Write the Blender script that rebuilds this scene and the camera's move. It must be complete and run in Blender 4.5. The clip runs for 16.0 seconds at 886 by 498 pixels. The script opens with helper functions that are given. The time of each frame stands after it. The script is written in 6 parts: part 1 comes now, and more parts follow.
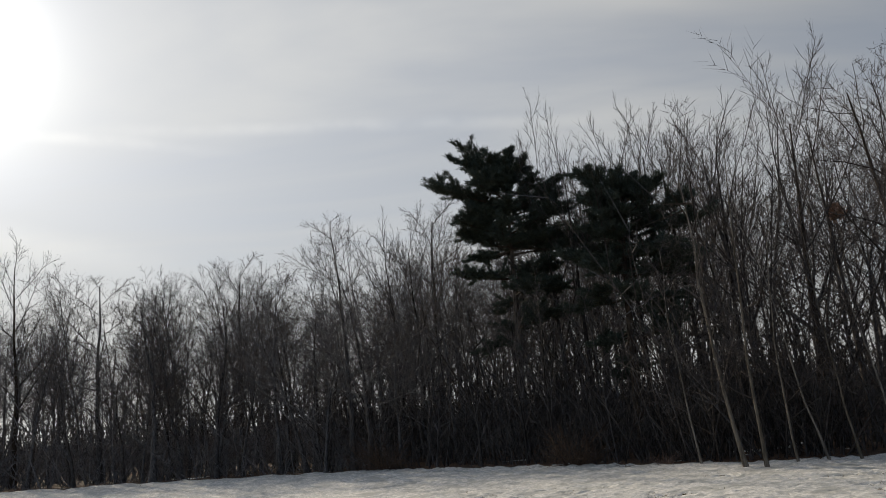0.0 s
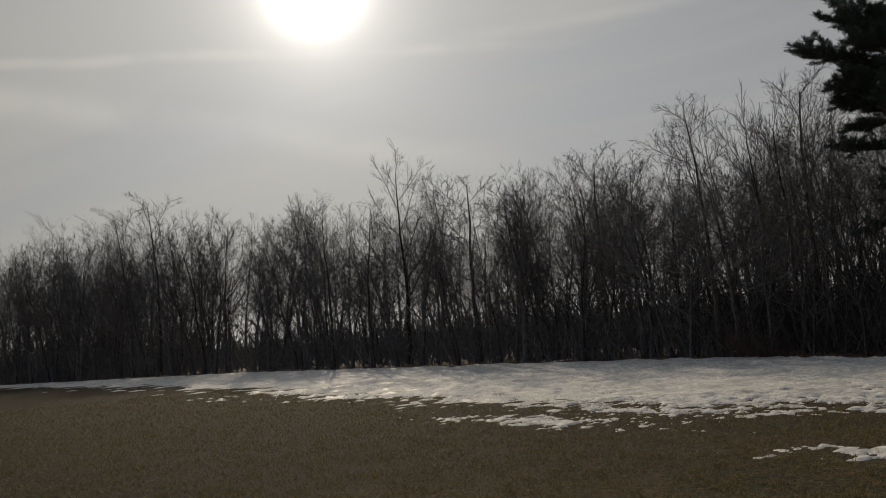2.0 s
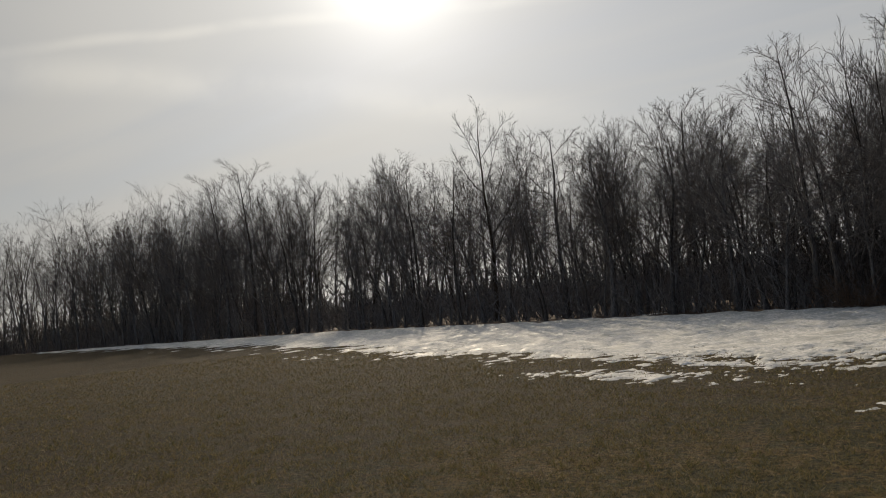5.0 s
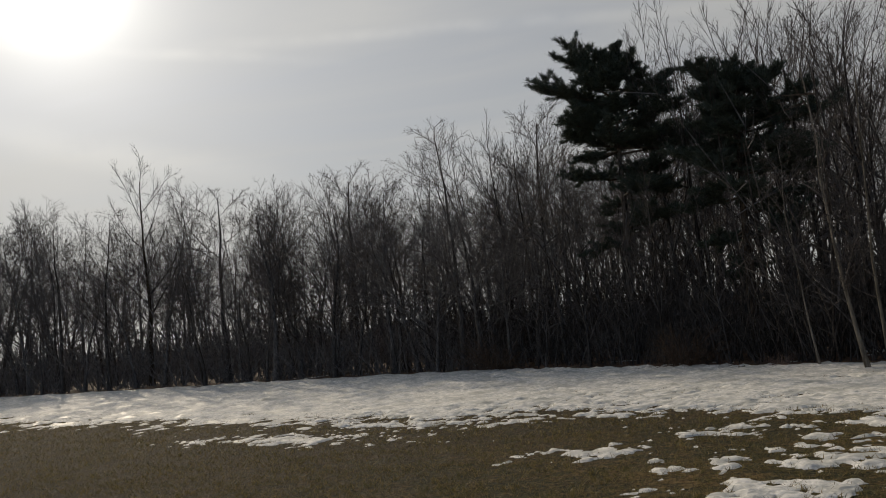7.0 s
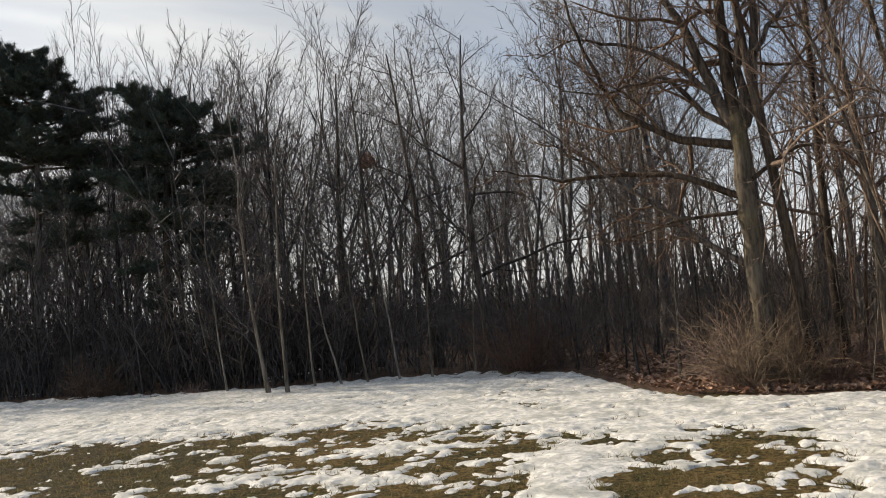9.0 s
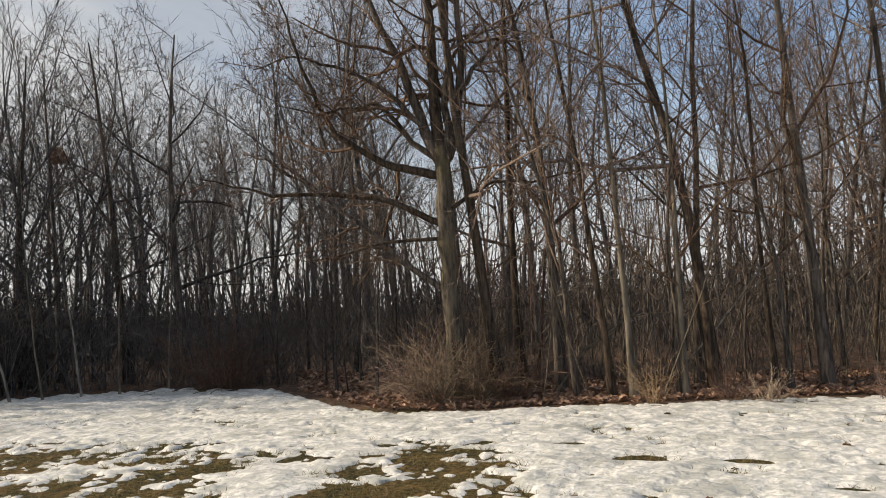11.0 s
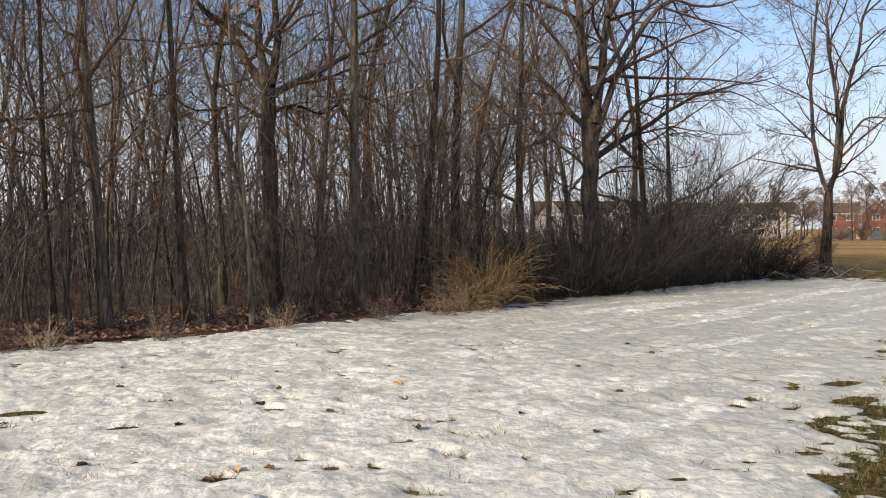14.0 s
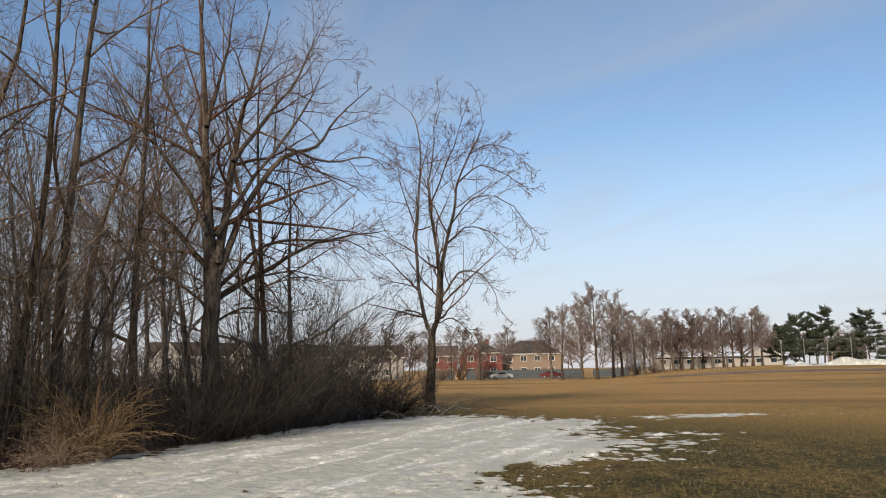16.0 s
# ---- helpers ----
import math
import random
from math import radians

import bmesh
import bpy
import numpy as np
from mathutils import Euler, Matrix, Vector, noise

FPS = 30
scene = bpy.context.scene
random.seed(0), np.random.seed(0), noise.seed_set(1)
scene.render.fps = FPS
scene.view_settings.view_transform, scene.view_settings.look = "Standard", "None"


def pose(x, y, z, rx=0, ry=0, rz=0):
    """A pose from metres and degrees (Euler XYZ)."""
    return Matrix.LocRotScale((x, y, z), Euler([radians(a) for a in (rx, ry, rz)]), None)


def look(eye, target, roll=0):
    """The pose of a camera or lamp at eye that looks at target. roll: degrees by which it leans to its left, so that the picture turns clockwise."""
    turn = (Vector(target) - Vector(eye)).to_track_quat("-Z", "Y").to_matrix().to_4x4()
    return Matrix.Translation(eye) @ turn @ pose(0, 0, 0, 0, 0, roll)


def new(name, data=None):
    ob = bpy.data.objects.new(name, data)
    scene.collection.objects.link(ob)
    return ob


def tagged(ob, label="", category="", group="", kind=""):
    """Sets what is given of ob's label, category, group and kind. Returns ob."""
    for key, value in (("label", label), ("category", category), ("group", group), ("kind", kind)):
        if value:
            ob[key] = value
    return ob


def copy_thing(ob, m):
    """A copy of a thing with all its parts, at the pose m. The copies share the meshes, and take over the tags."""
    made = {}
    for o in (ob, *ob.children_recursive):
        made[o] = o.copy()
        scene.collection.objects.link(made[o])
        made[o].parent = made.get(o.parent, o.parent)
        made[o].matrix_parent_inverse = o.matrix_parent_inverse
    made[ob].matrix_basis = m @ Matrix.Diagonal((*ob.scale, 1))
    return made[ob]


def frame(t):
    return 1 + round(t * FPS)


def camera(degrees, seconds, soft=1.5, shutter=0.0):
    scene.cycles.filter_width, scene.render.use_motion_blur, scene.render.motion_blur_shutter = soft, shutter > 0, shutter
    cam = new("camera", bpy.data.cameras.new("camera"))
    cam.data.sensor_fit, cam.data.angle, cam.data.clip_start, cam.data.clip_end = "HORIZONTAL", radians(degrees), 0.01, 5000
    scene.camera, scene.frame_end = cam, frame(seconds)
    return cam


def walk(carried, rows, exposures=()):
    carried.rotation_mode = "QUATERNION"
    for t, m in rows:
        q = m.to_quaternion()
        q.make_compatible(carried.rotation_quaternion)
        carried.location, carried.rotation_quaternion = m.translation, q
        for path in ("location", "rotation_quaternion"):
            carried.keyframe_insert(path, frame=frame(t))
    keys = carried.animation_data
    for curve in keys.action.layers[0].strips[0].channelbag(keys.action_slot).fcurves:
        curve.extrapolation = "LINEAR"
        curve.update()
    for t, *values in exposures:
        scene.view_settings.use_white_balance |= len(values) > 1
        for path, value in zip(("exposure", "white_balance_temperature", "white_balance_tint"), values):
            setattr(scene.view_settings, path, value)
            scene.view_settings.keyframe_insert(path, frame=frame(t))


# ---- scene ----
# ---------------------------------------------------------------- camera
EYE = Vector((0.0, 0.0, 1.6))
cam = camera(56.6, 16.0, soft=1.0, shutter=0.0)


def aim(yaw, pitch, roll):
    y, p = radians(yaw), radians(pitch)
    return look(EYE, EYE + Vector((-math.sin(y) * math.cos(p), math.cos(y) * math.cos(p), math.sin(p))), roll)


TURNS = [
    (0.0, -1.12, 11.40, -5.05), (0.5, 7.70, 11.45, -4.55), (1.0, 13.63, 11.20, -4.00), (1.5, 19.20, 9.68, -4.30),
    (2.0, 24.04, 5.75, -4.65), (2.5, 27.66, 3.26, -4.10), (3.0, 33.22, 2.81, -4.00), (3.2, 34.98, 2.97, -3.80),
    (3.7, 37.90, 3.10, -4.10), (4.3, 37.00, 3.20, -4.90), (4.9, 31.30, 3.30, -5.70), (5.5, 26.38, 3.47, -6.20),
    (6.0, 25.08, 3.95, -5.65), (6.5, 18.93, 4.85, -5.35), (7.0, 6.88, 5.41, -5.30), (7.5, -4.58, 5.32, -4.80),
    (8.0, -13.27, 4.73, -4.79), (8.5, -21.51, 3.71, -4.99), (9.0, -32.02, 3.97, -4.60), (9.2, -34.78, 4.19, -4.53),
    (11.3, -54.80, 3.15, -2.26), (11.5, -56.60, 2.57, -2.04), (12.0, -63.10, 1.29, -1.69), (12.5, -71.83, 0.01, -1.34),
    (13.0, -80.82, -1.20, -1.38), (13.5, -90.66, -1.84, -1.11), (14.0, -99.13, -1.16, -0.55), (14.5, -105.65, 1.81, -0.60),
    (15.0, -111.17, 4.84, -0.94), (15.5, -117.60, 6.96, -0.81), (16.0, -125.11, 8.34, -0.93),
]
EXPOSURES = [(0.0, -0.05, 6300, 10), (0.5, -0.42, 6350, 10), (1.0, -0.62, 6500, 10), (1.5, -0.82, 6600, 10), (2.0, -0.72, 6650, 10), (3.2, -0.3, 6650, 10), (5.5, -0.25, 6600, 10), (6.0, -0.27, 6550, 10),
             (6.5, -0.2, 6550, 10), (7.0, -0.35, 6500, 10), (8.0, 0.15, 6450, 10), (8.5, 0.42, 6450, 10), (9.2, 0.7, 6450, 10), (11.3, 0.68, 6550, 10), (12.5, 0.72, 6600, 10), (13.5, 0.74, 6250, 10), (14.5, 0.55, 6400, 10), (15.0, 0.58, 6400, 10), (16.0, 0.38, 6350, 10)]
walk(cam, [(t, aim(yaw, pitch, roll)) for t, yaw, pitch, roll in TURNS], EXPOSURES)

# ---------------------------------------------------------------- light
SUN_AZ, SUN_EL = 31.8, 24.0            # degrees to the left of +y, degrees up
to_sun = Vector((-math.sin(radians(SUN_AZ)) * math.cos(radians(SUN_EL)),
                 math.cos(radians(SUN_AZ)) * math.cos(radians(SUN_EL)), math.sin(radians(SUN_EL))))
sun = new("sun", bpy.data.lights.new("sun", "SUN"))
sun.data.energy, sun.data.angle, sun.data.color = 3.6, radians(0.8), (1.0, 0.85, 0.65)
sun.matrix_basis = look(to_sun * 100, (0, 0, 0))


class Nodes:
    """Short hand for building node trees."""

    def __init__(self, tree):
        self.tree = tree
        tree.nodes.clear()

    def put(self, value, socket):
        if isinstance(value, bpy.types.NodeSocket):
            self.tree.links.new(value, socket)
        else:
            socket.default_value = value

    def add(self, kind, out=0, put=None, **settings):
        n = self.tree.nodes.new(kind)
        for key, value in settings.items():
            setattr(n, key, value)
        for key, value in (put or {}).items():
            self.put(value, n.inputs[key])
        return n.outputs[out]

    def math(self, op, a, b=0.0, c=0.0, clamp=False):
        return self.add("ShaderNodeMath", operation=op, use_clamp=clamp, put={0: a, 1: b, 2: c})

    def mix(self, fac, a, b, blend="MIX"):
        return self.add("ShaderNodeMix", out=2, data_type="RGBA", blend_type=blend, put={0: fac, 6: a, 7: b})

    def noise(self, vec, scale, detail=4.0, rough=0.55, out=0, dist=0.0):
        return self.add("ShaderNodeTexNoise", out=out, put={"Vector": vec, "Scale": scale, "Detail": detail, "Roughness": rough, "Distortion": dist})

    def ramp(self, fac, *stops):
        n = self.tree.nodes.new("ShaderNodeValToRGB")
        el = n.color_ramp.elements
        while len(el) < len(stops):
            el.new(0.5)
        for e, (p, c) in zip(el, stops):
            e.position, e.color = p, (*c, 1.0) if len(c) == 3 else c
        self.put(fac, n.inputs[0])
        return n.outputs[0]

    def span(self, value, a, b, lo=0.0, hi=1.0):
        return self.add("ShaderNodeMapRange", interpolation_type="SMOOTHSTEP", put={0: value, 1: a, 2: b, 3: lo, 4: hi})


world = bpy.data.worlds.new("winter_sky")
scene.world = world
world.use_nodes = True
w = Nodes(world.node_tree)
direction = w.add("ShaderNodeTexCoord", out=0)
blue = w.add("ShaderNodeTexSky", sky_type="NISHITA", sun_disc=False, sun_elevation=radians(SUN_EL), sun_rotation=radians(-SUN_AZ),
             air_density=1.0, dust_density=0.5, ozone_density=2.2)
blue = w.mix(1.0, blue, (0.105, 0.105, 0.105, 1), "MULTIPLY")
toward = w.add("ShaderNodeVectorMath", out=1, operation="DOT_PRODUCT", put={0: direction, 1: to_sun})
up = w.add("ShaderNodeSeparateXYZ", out=2, put={0: direction})
# thin high cloud, streaked along the horizon, thickest towards the sun
flat = w.add("ShaderNodeVectorMath", operation="DIVIDE", put={0: direction, 1: w.add("ShaderNodeCombineXYZ", put={
    0: w.math("ADD", w.math("ABSOLUTE", up), 0.12), 1: w.math("ADD", w.math("ABSOLUTE", up), 0.12), 2: 1.0})})
streak = w.add("ShaderNodeMapping", put={"Vector": flat, "Rotation": (0, 0, radians(35)), "Scale": (0.5, 1.05, 1.0)})
wisps = w.noise(streak, 1.1, 5, 0.5, dist=0.6)
cover = w.math("MULTIPLY", w.span(toward, -0.35, 0.75), w.span(wisps, 0.1, 0.75, 0.72, 1.0))
faint = w.math("MULTIPLY", w.span(wisps, 0.5, 0.8), 0.4)
cover = w.math("MAXIMUM", cover, faint)
cloud = w.mix(w.span(wisps, 0.32, 0.68), (0.40, 0.405, 0.41, 1), (0.55, 0.545, 0.525, 1))
# the sheet is thicker and paler beside the sun, and two thin trails cross it
pale_way = Vector((-math.sin(radians(18)), math.cos(radians(18)), 0.25)).normalized()
sheet = w.span(w.add("ShaderNodeVectorMath", out=1, operation="DOT_PRODUCT", put={0: direction, 1: pale_way}), 0.60, 0.98, 0.72, 1.12)
cloud = w.mix(1.0, cloud, w.add("ShaderNodeCombineColor", put={0: sheet, 1: sheet, 2: sheet}), "MULTIPLY")


def bearing(az, el):
    return Vector((-math.sin(radians(az)) * math.cos(radians(el)), math.cos(radians(az)) * math.cos(radians(el)), math.sin(radians(el))))


for start, stop, wide, extent in ((bearing(51, 18.5), bearing(24, 19.5), 0.010, 0.90), (bearing(15.1, 20.3), bearing(-5.5, 19.8), 0.012, 0.93), (bearing(50, 16.0), bearing(30, 13.5), 0.03, 0.90)):
    off = w.math("ABSOLUTE", w.math("ADD", w.add("ShaderNodeVectorMath", out=1, operation="DOT_PRODUCT", put={0: direction, 1: start.cross(stop).normalized()}),
                                    w.math("MULTIPLY", w.math("SUBTRACT", w.noise(direction, 5.0, 4), 0.5), 0.02)))
    band = w.math("MULTIPLY", w.span(off, 0.0, wide, 0.85, 0.0), w.span(w.noise(direction, 9.0, 4), 0.3, 0.6, 0.15, 1.0))
    reach = w.add("ShaderNodeVectorMath", out=1, operation="DOT_PRODUCT", put={0: direction, 1: (start + stop).normalized()})
    band = w.math("MULTIPLY", band, w.span(reach, extent, extent + 0.08))
    cloud = w.mix(band, cloud, w.mix(1.0, cloud, (1.22, 1.2, 1.16, 1), "MULTIPLY"))
sky = w.mix(cover, blue, cloud)
sky = w.mix(w.span(up, 0.0, 0.30, 0.85, 0.0), sky, w.mix(w.span(toward, -0.6, 0.6), (0.50, 0.505, 0.56, 1), (0.56, 0.55, 0.52, 1)))
near_sun = w.math("MAXIMUM", toward, 0.0)
glow = w.math("ADD", w.math("MULTIPLY", w.math("POWER", near_sun, 12.0), 0.22),
              w.math("ADD", w.math("MULTIPLY", w.math("POWER", near_sun, 90.0), 0.3), w.math("ADD", w.math("MULTIPLY", w.math("POWER", near_sun, 1250.0), 3.5), w.math("MULTIPLY", w.math("POWER", near_sun, 300.0), 0.75))))
glow = w.mix(1.0, (1.0, 0.97, 0.90, 1), w.add("ShaderNodeCombineColor", put={0: glow, 1: glow, 2: glow}), "MULTIPLY")
sky = w.mix(1.0, sky, glow, "ADD")
background = w.add("ShaderNodeBackground", put={"Color": sky, "Strength": 1.0})
end = world.node_tree.nodes.new("ShaderNodeOutputWorld")
world.node_tree.links.new(background, end.inputs["Surface"])


# ---------------------------------------------------------------- materials
def material(name):
    m = bpy.data.materials.new(name)
    m.use_nodes = True
    return m, Nodes(m.node_tree)


def finish(m, n, color, rough=0.85, metal=0.0, height=None, strength=0.4, distance=0.02, spec=0.3, coat=0.0):
    b = n.tree.nodes.new("ShaderNodeBsdfPrincipled")
    n.put(color, b.inputs["Base Color"])
    n.put(rough, b.inputs["Roughness"])
    n.put(metal, b.inputs["Metallic"])
    n.put(spec, b.inputs["Specular IOR Level"])
    n.put(coat, b.inputs["Coat Weight"])
    if height is not None:
        n.put(n.add("ShaderNodeBump", put={"Strength": strength, "Distance": distance, "Height": height}), b.inputs["Normal"])
    o = n.tree.nodes.new("ShaderNodeOutputMaterial")
    n.tree.links.new(b.outputs[0], o.inputs[0])
    return m


def bark(name, dark, light, grain=9.0, moss=0.0):
    """Furrowed bark: long vertical grain, blotches of lichen, each tree a little different."""
    m, n = material(name)
    p = n.add("ShaderNodeTexCoord", out=3)
    long = n.add("ShaderNodeMapping", put={"Vector": p, "Scale": (1.0, 1.0, 0.16)})
    furrow = n.noise(long, grain * 2.2, 5, 0.65)
    blotch = n.noise(p, 1.3, 3)
    c = n.mix(n.span(furrow, 0.35, 0.65), (*dark, 1), (*light, 1))
    c = n.mix(n.span(blotch, 0.45, 0.75, 0.0, 0.55), c, tuple(0.75 * v + 0.05 for v in light) + (1,))
    if moss:
        c = n.mix(n.span(n.noise(p, 0.9, 4), 0.5, 0.7, 0.0, moss), c, (0.19, 0.16, 0.055, 1))
    r = n.add("ShaderNodeObjectInfo", out=5)
    c = n.add("ShaderNodeHueSaturation", put={"Color": c, "Value": n.span(r, 0.0, 1.0, 0.75, 1.3), "Saturation": n.span(r, 1.0, 0.0, 0.75, 1.15)})
    return finish(m, n, c, 0.9, height=furrow, strength=0.7, distance=0.02, spec=0.2)


BARK = bark("bark_grey_brown", (0.030, 0.023, 0.018), (0.122, 0.093, 0.068))
BARK_OAK = bark("bark_oak", (0.040, 0.033, 0.026), (0.155, 0.128, 0.092), 7.0, 0.4)
BARK_PALE = bark("bark_pale", (0.08, 0.068, 0.052), (0.25, 0.218, 0.175), 5.0)
BARK_RED = bark("bark_twig_red", (0.060, 0.035, 0.026), (0.21, 0.128, 0.092))
TWIG = bark("bark_twig", (0.060, 0.040, 0.029), (0.23, 0.158, 0.112))
CANE_RED = bark("dry_cane_red", (0.11, 0.068, 0.052), (0.29, 0.19, 0.145))
# grey bark, with haze over the far trunks put into its colour
BARK_GREY = bark("bark_grey", (0.038, 0.033, 0.030), (0.145, 0.125, 0.110))
# darker copy of the bark: shade in the wood put into the colour
BARK_SHADED = bark("bark_shaded", (0.024, 0.021, 0.019), (0.092, 0.078, 0.067))
# twig colour greyed and paled for glare and haze over the far wood
TWIG_HAZED = bark("bark_twig_hazed", (0.058, 0.050, 0.046), (0.21, 0.18, 0.16))
# darker copy of the twigs, again with shade in the colour
TWIG_SHADED = bark("bark_twig_shaded", (0.032, 0.028, 0.025), (0.125, 0.105, 0.092))
BRUSH = bark("brush_twig", (0.045, 0.036, 0.030), (0.17, 0.135, 0.11))
CANE_DULL = bark("dry_cane_dull", (0.10, 0.073, 0.050), (0.27, 0.20, 0.135))
STRAW = bark("dry_cane", (0.17, 0.115, 0.068), (0.42, 0.30, 0.18))


def leafy(name, a, b, rough=0.7, thin=False):
    m, n = material(name)
    r = n.add("ShaderNodeNewGeometry", out=8)
    c = n.mix(r, (*a, 1), (*b, 1))
    finish(m, n, c, rough, spec=0.3)
    if thin:
        b_node = [k for k in m.node_tree.nodes if k.bl_idname == "ShaderNodeBsdfPrincipled"][0]
        end = [k for k in m.node_tree.nodes if k.bl_idname == "ShaderNodeOutputMaterial"][0]
        lit = n.add("ShaderNodeBsdfTranslucent", put={"Color": c})
        both = n.add("ShaderNodeMixShader", put={0: 0.35, 1: b_node.outputs[0], 2: lit})
        m.node_tree.links.new(both, end.inputs[0])
    return m


NEEDLE = leafy("pine_needle", (0.036, 0.046, 0.035), (0.080, 0.095, 0.068))
NEEDLE_FAR = leafy("spruce_needle", (0.026, 0.036, 0.025), (0.070, 0.084, 0.054))
LEAF = leafy("fallen_leaf", (0.15, 0.082, 0.052), (0.46, 0.29, 0.195), 0.65)
LEAF_PALE = leafy("fallen_leaf_pale", (0.42, 0.22, 0.07), (0.55, 0.33, 0.13), 0.6)
BLADE = leafy("grass_blade", (0.080, 0.082, 0.026), (0.30, 0.225, 0.100), 0.7, True)


def lawn():
    m, n = material("winter_lawn")
    p = n.add("ShaderNodeNewGeometry", out=0)
    x = n.add("ShaderNodeSeparateXYZ", put={0: p})
    y = n.add("ShaderNodeSeparateXYZ", out=1, put={0: p})
    fine = n.noise(p, 16.0, 6, 0.85)
    tuft = n.noise(p, 5.0, 5, 0.65)
    broad = n.noise(p, 0.35, 4, 0.6)
    green = n.mix(n.span(fine, 0.40, 0.62), (0.020, 0.021, 0.008, 1), (0.135, 0.120, 0.046, 1))
    straw = n.mix(n.span(fine, 0.38, 0.64), (0.16, 0.092, 0.034, 1), (0.70, 0.43, 0.165, 1))
    around = n.add("ShaderNodeMapping", vector_type="TEXTURE", put={"Vector": p, "Rotation": (0, 0, radians(35)), "Scale": (3.0, 1.0, 1.0)})
    worn = n.noise(around, 0.085, 4, 0.6)
    straw = n.mix(n.span(worn, 0.46, 0.62, 0.0, 0.55), straw, n.mix(n.span(fine, 0.4, 0.64), (0.05, 0.042, 0.015, 1), (0.27, 0.20, 0.075, 1)))
    dry = n.math("ADD", n.span(broad, 0.3, 0.7, -0.15, 0.35), n.span(tuft, 0.35, 0.7, -0.15, 0.35))
    open_field = n.span(n.math("MULTIPLY", y, -1.0), 13.0, 27.0, 0.0, 1.0)
    dry = n.math("MAXIMUM", dry, open_field, clamp=True)
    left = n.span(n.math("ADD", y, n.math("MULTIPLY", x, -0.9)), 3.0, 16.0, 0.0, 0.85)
    c = n.mix(dry, green, straw)
    # brown dead grass, its colour darkened for the backlit look of this side
    backlit_thatch = n.mix(n.span(fine, 0.38, 0.66), (0.008, 0.006, 0.003, 1), (0.115, 0.072, 0.030, 1))
    backlit_thatch = n.mix(n.span(tuft, 0.36, 0.62, 0.55, 0.0), backlit_thatch, (0.022, 0.018, 0.008, 1))
    c = n.mix(n.math("MULTIPLY", left, n.span(tuft, 0.3, 0.7, 0.6, 1.5), clamp=True), c, backlit_thatch)
    blade = n.math("MULTIPLY", n.span(n.noise(p, 55.0, 2, 0.6), 0.62, 0.72), n.span(tuft, 0.45, 0.68, 0.05, 0.6))
    c = n.mix(blade, c, (0.48, 0.36, 0.20, 1))
    bare = n.span(n.noise(p, 1.7, 5, 0.6), 0.62, 0.78, 0.0, 0.6)
    c = n.mix(bare, c, (0.05, 0.035, 0.02, 1))
    return finish(m, n, c, 0.95, height=n.math("ADD", tuft, fine), strength=1.0, distance=0.09, spec=0.15)


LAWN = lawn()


def snow_material():
    m, n = material("old_snow")
    p = n.add("ShaderNodeNewGeometry", out=0)
    x = n.add("ShaderNodeSeparateXYZ", put={0: p})
    y = n.add("ShaderNodeSeparateXYZ", out=1, put={0: p})
    lump = n.noise(p, 9.0, 3, 0.55, dist=0.3)
    small = n.noise(p, 16.0, 3, 0.55)
    wet = n.noise(p, 1.3, 5, 0.65, dist=0.5)
    melt = n.span(n.math("SUBTRACT", n.math("MULTIPLY", x, 0.35), y), 3.0, 9.0, -0.04, 0.13)
    icy = n.span(n.math("ADD", wet, melt), 0.44, 0.62)
    c = n.mix(icy, (0.82, 0.795, 0.745, 1), (0.50, 0.495, 0.45, 1))
    run = n.add("ShaderNodeMapping", vector_type="TEXTURE", put={"Vector": p, "Rotation": (0, 0, radians(-57)), "Scale": (9.0, 1.0, 1.0)})
    south = n.span(n.math("MULTIPLY", y, -1.0), -2.0, 5.0)
    c = n.mix(n.math("MULTIPLY", south, n.span(n.noise(run, 1.1, 4, 0.6), 0.54, 0.42, 0.0, 0.8)), c, (0.42, 0.42, 0.385, 1))
    c = n.mix(n.math("MULTIPLY", south, n.span(n.noise(run, 1.5, 4, 0.6), 0.53, 0.62, 0.0, 0.9)), c, (0.86, 0.85, 0.83, 1))
    # icy mottle greyed in the bump's dips, their shade included in the colour
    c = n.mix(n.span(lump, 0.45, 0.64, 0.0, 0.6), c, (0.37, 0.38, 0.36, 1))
    # wider grey blotches: shadows between larger lumps put into the colour
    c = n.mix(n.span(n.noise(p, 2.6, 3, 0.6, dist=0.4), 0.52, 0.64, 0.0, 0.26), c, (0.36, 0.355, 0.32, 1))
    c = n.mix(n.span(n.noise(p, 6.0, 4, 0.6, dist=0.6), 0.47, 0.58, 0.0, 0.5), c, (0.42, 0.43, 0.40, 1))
    # small dips greyed the same way, shade and ice together
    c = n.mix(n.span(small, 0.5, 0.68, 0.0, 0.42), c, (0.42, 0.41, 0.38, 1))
    c = n.mix(n.span(n.noise(p, 23.0, 4, 0.7), 0.66, 0.74, 0.0, 0.7), c, (0.20, 0.16, 0.10, 1))
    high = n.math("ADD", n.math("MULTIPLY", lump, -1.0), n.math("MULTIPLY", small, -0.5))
    return finish(m, n, c, n.span(icy, 0.0, 1.0, 0.85, 0.62), height=high, strength=0.32, distance=0.08, spec=0.3)


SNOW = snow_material()


